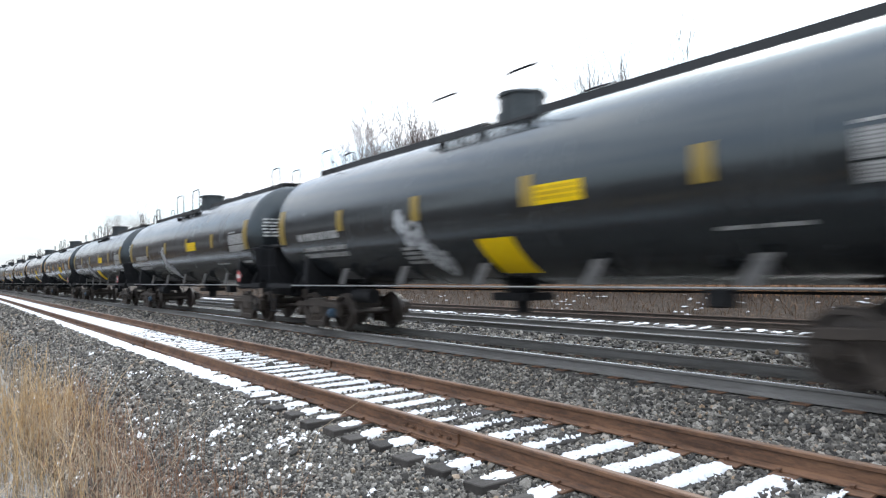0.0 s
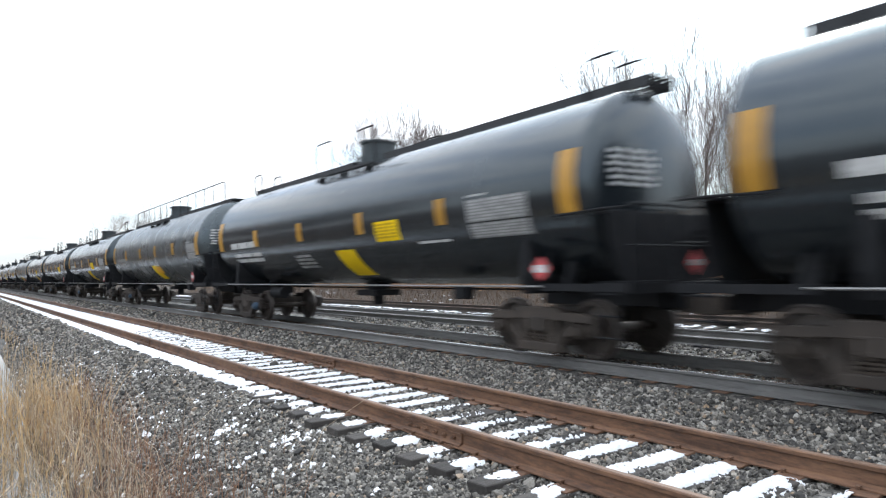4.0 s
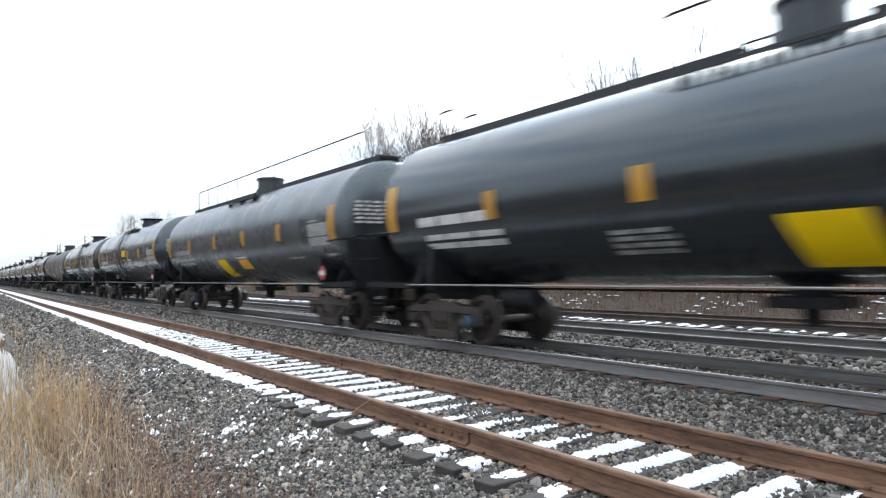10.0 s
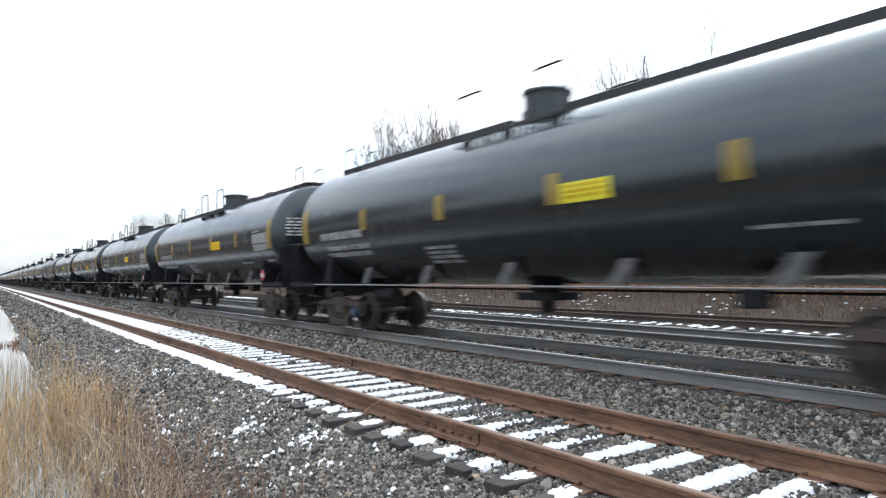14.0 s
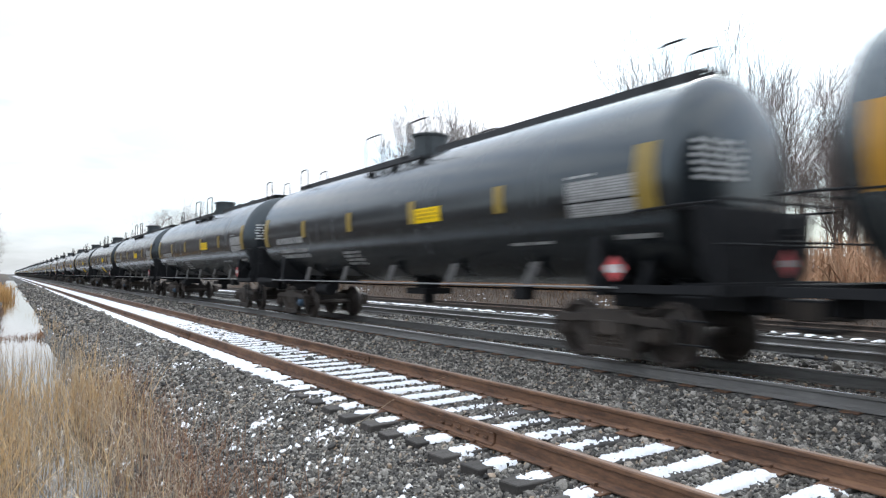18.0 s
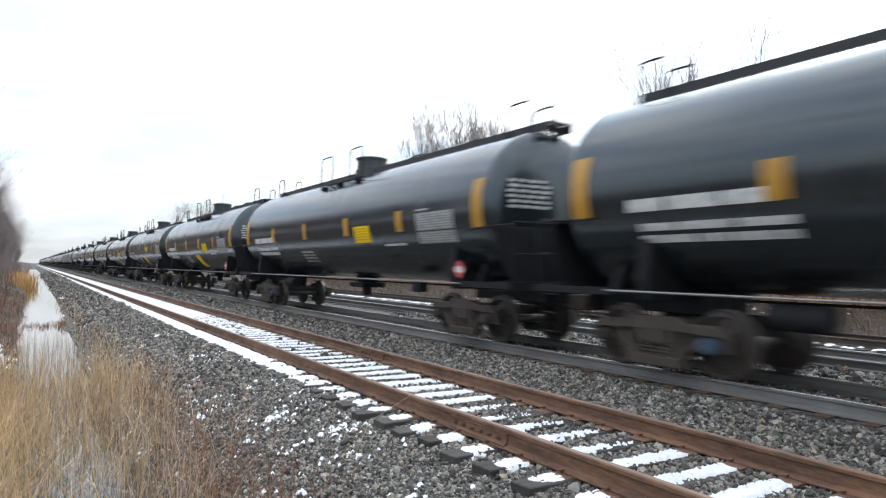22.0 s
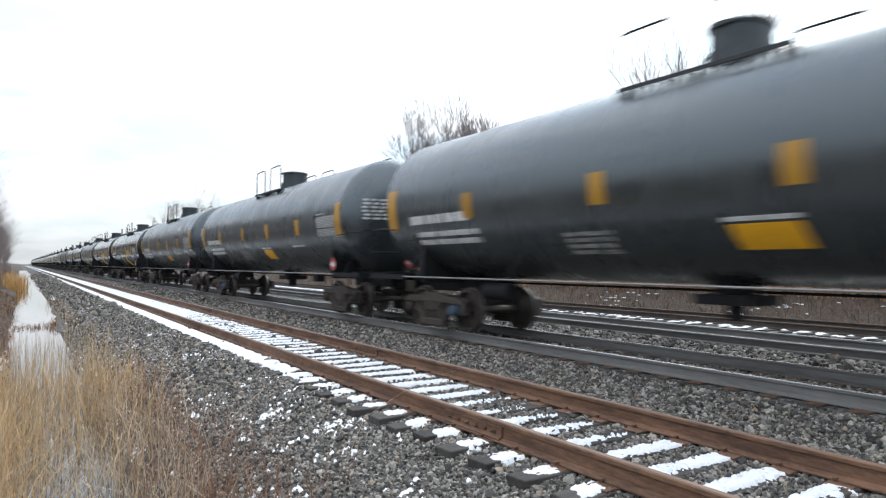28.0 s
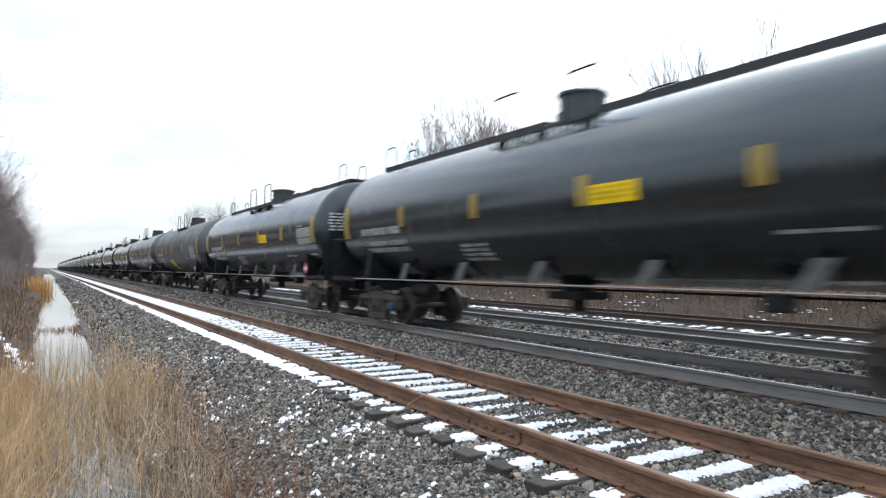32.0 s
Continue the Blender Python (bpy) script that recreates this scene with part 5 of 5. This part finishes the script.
scatter_stones("middle_ballast", "grey crushed stone between two tracks", 5.4, 7.5, 13, 30, 320, 0.029, 5)
scatter_stones("middle_ballast", "grey crushed stone between two tracks", 5.4, 7.5, 30, 60, 100, 0.045, 8)
scatter_stones("main_ballast", "dark crushed stone between the main line's rails", 7.95, 9.25, 2, 20, 330, 0.021, 10)
scatter_stones("yard_ballast", "grey crushed stone beyond the main track", 9.7, 12.4, 3, 22, 110, 0.036, 6)


# ---- dry reeds, weeds and brush ----
def blades(name, material, label, spots, rng, category="reeds", width=0.006):
    """Thin bent stalks: spots are (x, y, z, height, lean)."""
    co, fs = [], []
    for x, y, z, h, lean in spots:
        a, turn = rng.uniform(0, math.tau), rng.uniform(0, math.tau)
        dx, dy = math.cos(a) * lean * h, math.sin(a) * lean * h
        wx, wy = math.cos(turn) * width, math.sin(turn) * width
        b = len(co)
        for u, s in ((0, 1.0), (0.35, 0.9), (0.7, 0.6), (1, 0.15)):
            bend = u * u
            px, py, pz = x + dx * bend, y + dy * bend, z + h * u * (1 - 0.25 * lean * u)
            co += [(px - wx * s, py - wy * s, pz), (px + wx * s, py + wy * s, pz)]
        for k in range(3):
            fs.append((b + 2 * k, b + 2 * k + 1, b + 2 * k + 3, b + 2 * k + 2))
    ob = new(name, raw_mesh(name, co, fs, material))
    return tagged(ob, label, category, kind="stuff")


def build_reeds():
    rng = random.Random(31)

    def stand(name, material, label, count, place, tall, lean, width, category="reeds"):
        spots = []
        for _ in range(count):
            x, y = place()
            spots.append((x, y, max(-1.02, ground_z(x, y)) - 0.02, rng.uniform(*tall), abs(rng.gauss(*lean))))
        blades(name, material, label, spots, rng, category, width)

    golden, pale = "tan dry reeds standing in the ditch", "bleached grey-tan reeds tangled in the ditch"
    band = lambda: (rng.uniform(-0.75, 1.25) if rng.random() < 0.85 else rng.uniform(1.2, 1.75), rng.gauss(12.2, 1.7))
    bank = lambda: (rng.gauss(-0.28, 0.27), 5.4 + 6.5 * rng.random() ** 1.1)
    pool = lambda: (rng.uniform(0.1, 1.15), rng.uniform(5.8, 11.0))
    edge = lambda: (rng.gauss(1.25, 0.16), rng.uniform(5.6, 12.0))
    beyond = lambda: (rng.uniform(-0.15, 1.25), 14 + 9 * rng.random() ** 1.6)
    stand("dry_reeds", REED, golden, 850, band, (0.2, 1.15), (0.05, 0.35), 0.0055)
    stand("dry_reeds", PALEREED, pale, 1000, band, (0.15, 0.95), (0.1, 0.45), 0.005)
    stand("dry_reeds", REED, golden, 1400, bank, (0.15, 0.85), (0.05, 0.4), 0.0048)
    stand("dry_reeds", PALEREED, pale, 1400, bank, (0.15, 0.7), (0.15, 0.6), 0.0045)
    stand("dry_reeds", REED, golden, 260, pool, (0.2, 0.7), (0.05, 0.4), 0.0045)
    stand("dry_reeds", PALEREED, pale, 420, pool, (0.15, 0.6), (0.2, 0.7), 0.0045)
    stand("dry_reeds", PALEREED, pale, 500, edge, (0.15, 0.7), (0.15, 0.5), 0.004)
    stand("dry_reeds", PALEREED, pale, 330, beyond, (0.3, 0.9), (0.0, 0.2), 0.005)
    stand("dead_weeds", WEED, "reddish dead weeds at the ballast's foot", 2600, lambda: (rng.gauss(1.5, 0.33), 5.0 + 9 * rng.random() ** 1.2), (0.1, 0.5), (0.25, 0.5), 0.003, "weeds")
    stand("dead_weeds", WEED, "low reddish weeds across the ditch water", 260, lambda: (rng.uniform(-0.2, 1.15), rng.gauss(28, 0.7)), (0.15, 0.32), (0.1, 0.4), 0.012, "weeds")
    stand("long_stalks", PALEREED, "long bent straw stalks over the ditch", 46, lambda: (rng.gauss(1.2, 0.45), 5.4 + 4 * rng.random()), (0.7, 1.25), (0.9, 0.3), 0.0032)
    stand("far_reeds", REED, "tan dry reeds along the ditch's edges", 260, lambda: (rng.gauss(1.5, 0.25), 16 + 30 * rng.random()), (0.15, 0.5), (0.1, 0.3), 0.006)
    stand("bank_litter", WEED, "brown dead stalks and leaves on the ditch bank", 2600, lambda: (rng.uniform(-2.2, -0.1), 12 + 40 * rng.random() ** 1.3), (0.08, 0.35), (0.7, 0.5), 0.011, "litter")
    stand("bank_litter", STRAWGRASS, "brown dead stalks and leaves on the ditch bank", 1600, lambda: (rng.uniform(-2.4, -0.15), 12 + 40 * rng.random() ** 1.3), (0.08, 0.45), (0.5, 0.5), 0.008, "litter")
    stand("golden_grass", GOLD, "golden tuft of tall grass at the ditch", 520, lambda: (rng.gauss(-0.35, 0.42), 63 + 20 * rng.random()), (0.6, 1.7), (0.0, 0.35), 0.026, "grass")
    spots = []
    for _ in range(15000):
        x = 22.8 + 5 * rng.random() ** 1.2
        y = -6 + 70 * rng.random() ** 1.4
        spots.append((x, y, ground_z(x, y) - 0.05, rng.uniform(0.8, 2.2), abs(rng.gauss(0.1, 0.5))))
    blades("dry_brush", BRUSH, "rust-brown dry grass and brush on the bank", spots, rng, "brush", 0.028)
    spots = []
    for _ in range(7000):
        x = 20.6 + 2.6 * rng.random()
        y = -4 + 80 * rng.random() ** 1.2
        spots.append((x, y, ground_z(x, y) - 0.04, rng.uniform(0.15, 0.6), abs(rng.gauss(0.5, 0.6))))
    blades("straw_grass", STRAWGRASS, "grey-tan flattened grass beside the far track", spots, rng, "grass", 0.014)
    spots = []
    for _ in range(6500):
        x = -1.9 - 4.5 * rng.random()
        y = 11 + 190 * rng.random() ** 1.6
        spots.append((x, y, ground_z(x, y) - 0.05, rng.uniform(0.5, 2.6), abs(rng.gauss(0.1, 0.35))))
    blades("bank_brush", TWIG, "grey-brown leafless brush up the ditch bank", spots, rng, "brush", 0.010)
    spots = []
    for _ in range(5000):
        x = rng.uniform(-6, -0.9)
        y = 10 + 130 * rng.random() ** 1.5
        spots.append((x, y, ground_z(x, y) - 0.03, rng.uniform(0.15, 0.8), abs(rng.gauss(0.2, 0.5))))
    blades("bank_litter", STRAWGRASS, "brown dead stalks on the ditch bank", spots, rng, "brush", 0.012)


build_reeds()


# ---- bare trees ----
def grow(seed, height, spread, levels, lean=0.0, up=0.09, stout=0.0125, finest=0.004):
    """A leafless tree: trunk and limbs in one mesh, fine twigs in another."""
    rng = random.Random(seed)
    wood, twigs = ([], []), ([], [])

    def tube(store, a, b, ra, rb, seg):
        co, fs = store
        d = (b - a).normalized()
        u = d.orthogonal().normalized()
        v = d.cross(u)
        base = len(co)
        for p, r in ((a, ra), (b, rb)):
            for k in range(seg):
                t = k * math.tau / seg
                co.append(tuple(p + (u * math.cos(t) + v * math.sin(t)) * r))
        for k in range(seg):
            j = (k + 1) % seg
            fs.append((base + k, base + j, base + seg + j, base + seg + k))

    def branch(p, d, length, r, level):
        steps = 4 if level < 2 else 3 if level == 2 else 2
        store, seg = (wood, 6 if level == 0 else 4) if level < 2 else (twigs, 3)
        for s in range(steps):
            bend = Vector((rng.gauss(0, 1), rng.gauss(0, 1), rng.gauss(0, 0.6))) * (0.07 if level == 0 else 0.17)
            d = (d + bend + Vector((0, 0, up if level else 0.02))).normalized()
            q = p + d * (length / steps)
            r2 = max(finest, r * (0.80 if level == 0 else 0.72))
            tube(store, p, q, r, r2, seg)
            p, r = q, r2
            if level < levels and (level > 0 or s >= 1):
                for _ in range(rng.choice((1, 2)) if level == 3 else rng.choice((2, 3)) if level else rng.choice((3, 4))):
                    side = d.orthogonal().normalized()
                    side.rotate(Matrix.Rotation(rng.uniform(0, math.tau), 3, d))
                    open_ = rng.uniform(0.45, 0.95) * spread
                    nd = (d + side * open_).normalized()
                    branch(p, nd, length * rng.uniform(0.45, 0.70) * (0.9 if level else 1.05), r * rng.uniform(0.45, 0.62), level + 1)
        if level < levels:
            branch(p, d, length * 0.5, r * 0.9, level + 1)

    branch(Vector((0, 0, -0.2)), Vector((lean, 0, 1)).normalized(), height * 0.45, height * stout, 0)
    tall = max(p[2] for p in twigs[0])
    unit = lambda co: [(x / tall, y / tall, z / tall) for x, y, z in co]
    return (raw_mesh("trunk", unit(wood[0]), wood[1], BARK, True), raw_mesh("crown", unit(twigs[0]), twigs[1], TWIG))


FORMS = [grow(1, 12, 0.85, 3), grow(2, 13, 1.0, 3), grow(3, 11, 1.1, 3, 0.1), grow(4, 12, 0.9, 3), grow(5, 9, 1.0, 3), grow(6, 14, 1.0, 4, 0.0, 0.22, 0.016, 0.0065), grow(8, 14, 0.75, 4, 0.0, 0.24, 0.016, 0.0065),
         grow(11, 12, 0.55, 3, 0.05, 0.20, 0.009, 0.005), grow(14, 12, 0.6, 3, -0.08, 0.18, 0.008, 0.005)]


def plant(form, x, y, size, turn, label, group):
    t = new("tree")
    t.matrix_basis = pose(x, y, ground_z(x, y), 0, 0, turn) @ Matrix.Scale(size, 4)
    trunk, twigs = FORMS[form]
    shared("trunk", trunk, t)
    shared("crown", twigs, t)
    return tagged(t, label, "tree", group)


def build_trees():
    rng = random.Random(12)
    grey, left = "leafless grey-brown tree on the brushy bank", "leafless tree leaning over the ditch bank"
    right_group, left_group = "trees beyond the tracks", "trees along the ditch"
    # stand-out crowns above the train: form, place and height
    for form, x, y, tall in ((5, 40, 66.3, 20.4), (6, 40, 60.3, 20.0), (6, 40, 63.4, 19.2), (8, 30, 23.5, 15.0), (7, 30.6, 23.2, 14.2), (7, 30, 19.3, 13.8), (8, 30.5, 18.6, 12.8), (1, 29, 17.0, 10.5), (3, 27, 12.3, 8.6), (7, 28, 15.2, 10.4), (8, 28.5, 13.6, 10.0), (8, 27.5, 12.8, 8.8), (7, 28, 11.9, 9.2), (8, 29, 12.6, 8.5), (7, 28, 6.3, 9.6), (8, 31, 10.6, 9.5), (7, 31, 7.4, 10.5), (7, 28, 10.4, 8.4), (8, 28, 9.4, 9.4),
                             (0, 27.5, 10.6, 9.0), (3, 26.5, 7.2, 9.5), (1, 28, 5.0, 9.5), (0, 27, 2.0, 9.5), (3, 30, 0.0, 10)):
        plant(form, x, y, tall, rng.uniform(0, 360), grey, right_group)
    for _ in range(34):
        x = rng.uniform(27, 46)
        plant(rng.choice((0, 3, 7, 8)), x, rng.uniform(-4, 19) * x / 28, rng.uniform(4.5, 8.0), rng.uniform(0, 360), grey, right_group)
    for _ in range(26):
        plant(rng.choice((7, 8)), rng.uniform(27, 36), rng.uniform(2, 17), rng.uniform(6.0, 8.8), rng.uniform(0, 360), grey, right_group)
    for _ in range(14):
        plant(4, rng.uniform(26.5, 36), rng.uniform(-6, 50), rng.uniform(2.5, 5.5), rng.uniform(0, 360), grey, right_group)
    for y in (150, 158, 166, 175, 240, 260, 300, 330, 380, 430, 480, 540):
        plant(rng.randrange(4), rng.uniform(30, 38), y, 13 + (4 if y < 180 else 0) + rng.uniform(0, 2), rng.uniform(0, 360), grey, right_group)
    for _ in range(12):              # unseen low scrub behind the camera, added for the tank sides to mirror
        plant(rng.randrange(3), rng.uniform(-30, -20), rng.uniform(-45, 14), rng.uniform(3, 5), rng.uniform(0, 360), left, left_group)
    y = 34.0
    while y < 330:
        for _ in range(3):
            plant(rng.randrange(5), rng.uniform(-10.0, -6.3), y + rng.uniform(-1.5, 1.5), rng.uniform(8, 12) if y < 75 else rng.uniform(11, 16), rng.uniform(0, 360), left, left_group)
        plant(rng.choice((0, 3, 4)), rng.uniform(-5.6, -3.8), y + rng.uniform(-1.5, 1.5), rng.uniform(3.5, 7.0), rng.uniform(0, 360), left, left_group)
        y += 4.0 + y * 0.02


build_trees()


# ---- what moves ----
TURN = 87.0              # degrees that a wheel turns in a thirtieth of a second


def motions():
    """The train runs towards the camera and past it; wheels turn while a car is near."""
    for thing, marks, index in CARS:
        start = FIRST_Y + CAR * index
        walk(thing, [(t, pose(MAIN_X, start - s, 0.04)) for t, s in TRAVEL])
        near = [t / 30 for t in range(0, 961) if -14 < start - gone(t / 30) < 32]
        for axle in [o for o in thing.children_recursive if o.name.startswith("wheelset")]:
            y = axle.matrix_basis.translation.y
            if near and near[-1] > near[0]:
                rows = [(t, pose(0, y, WHEEL_R, TURN * k % 360)) for k, t in enumerate(near)]
                if near[0] > 0:
                    rows.insert(0, (0.0, rows[0][1]))
                if near[-1] < 32:
                    rows.append((32.0, rows[-1][1]))
                walk(axle, rows)


motions()
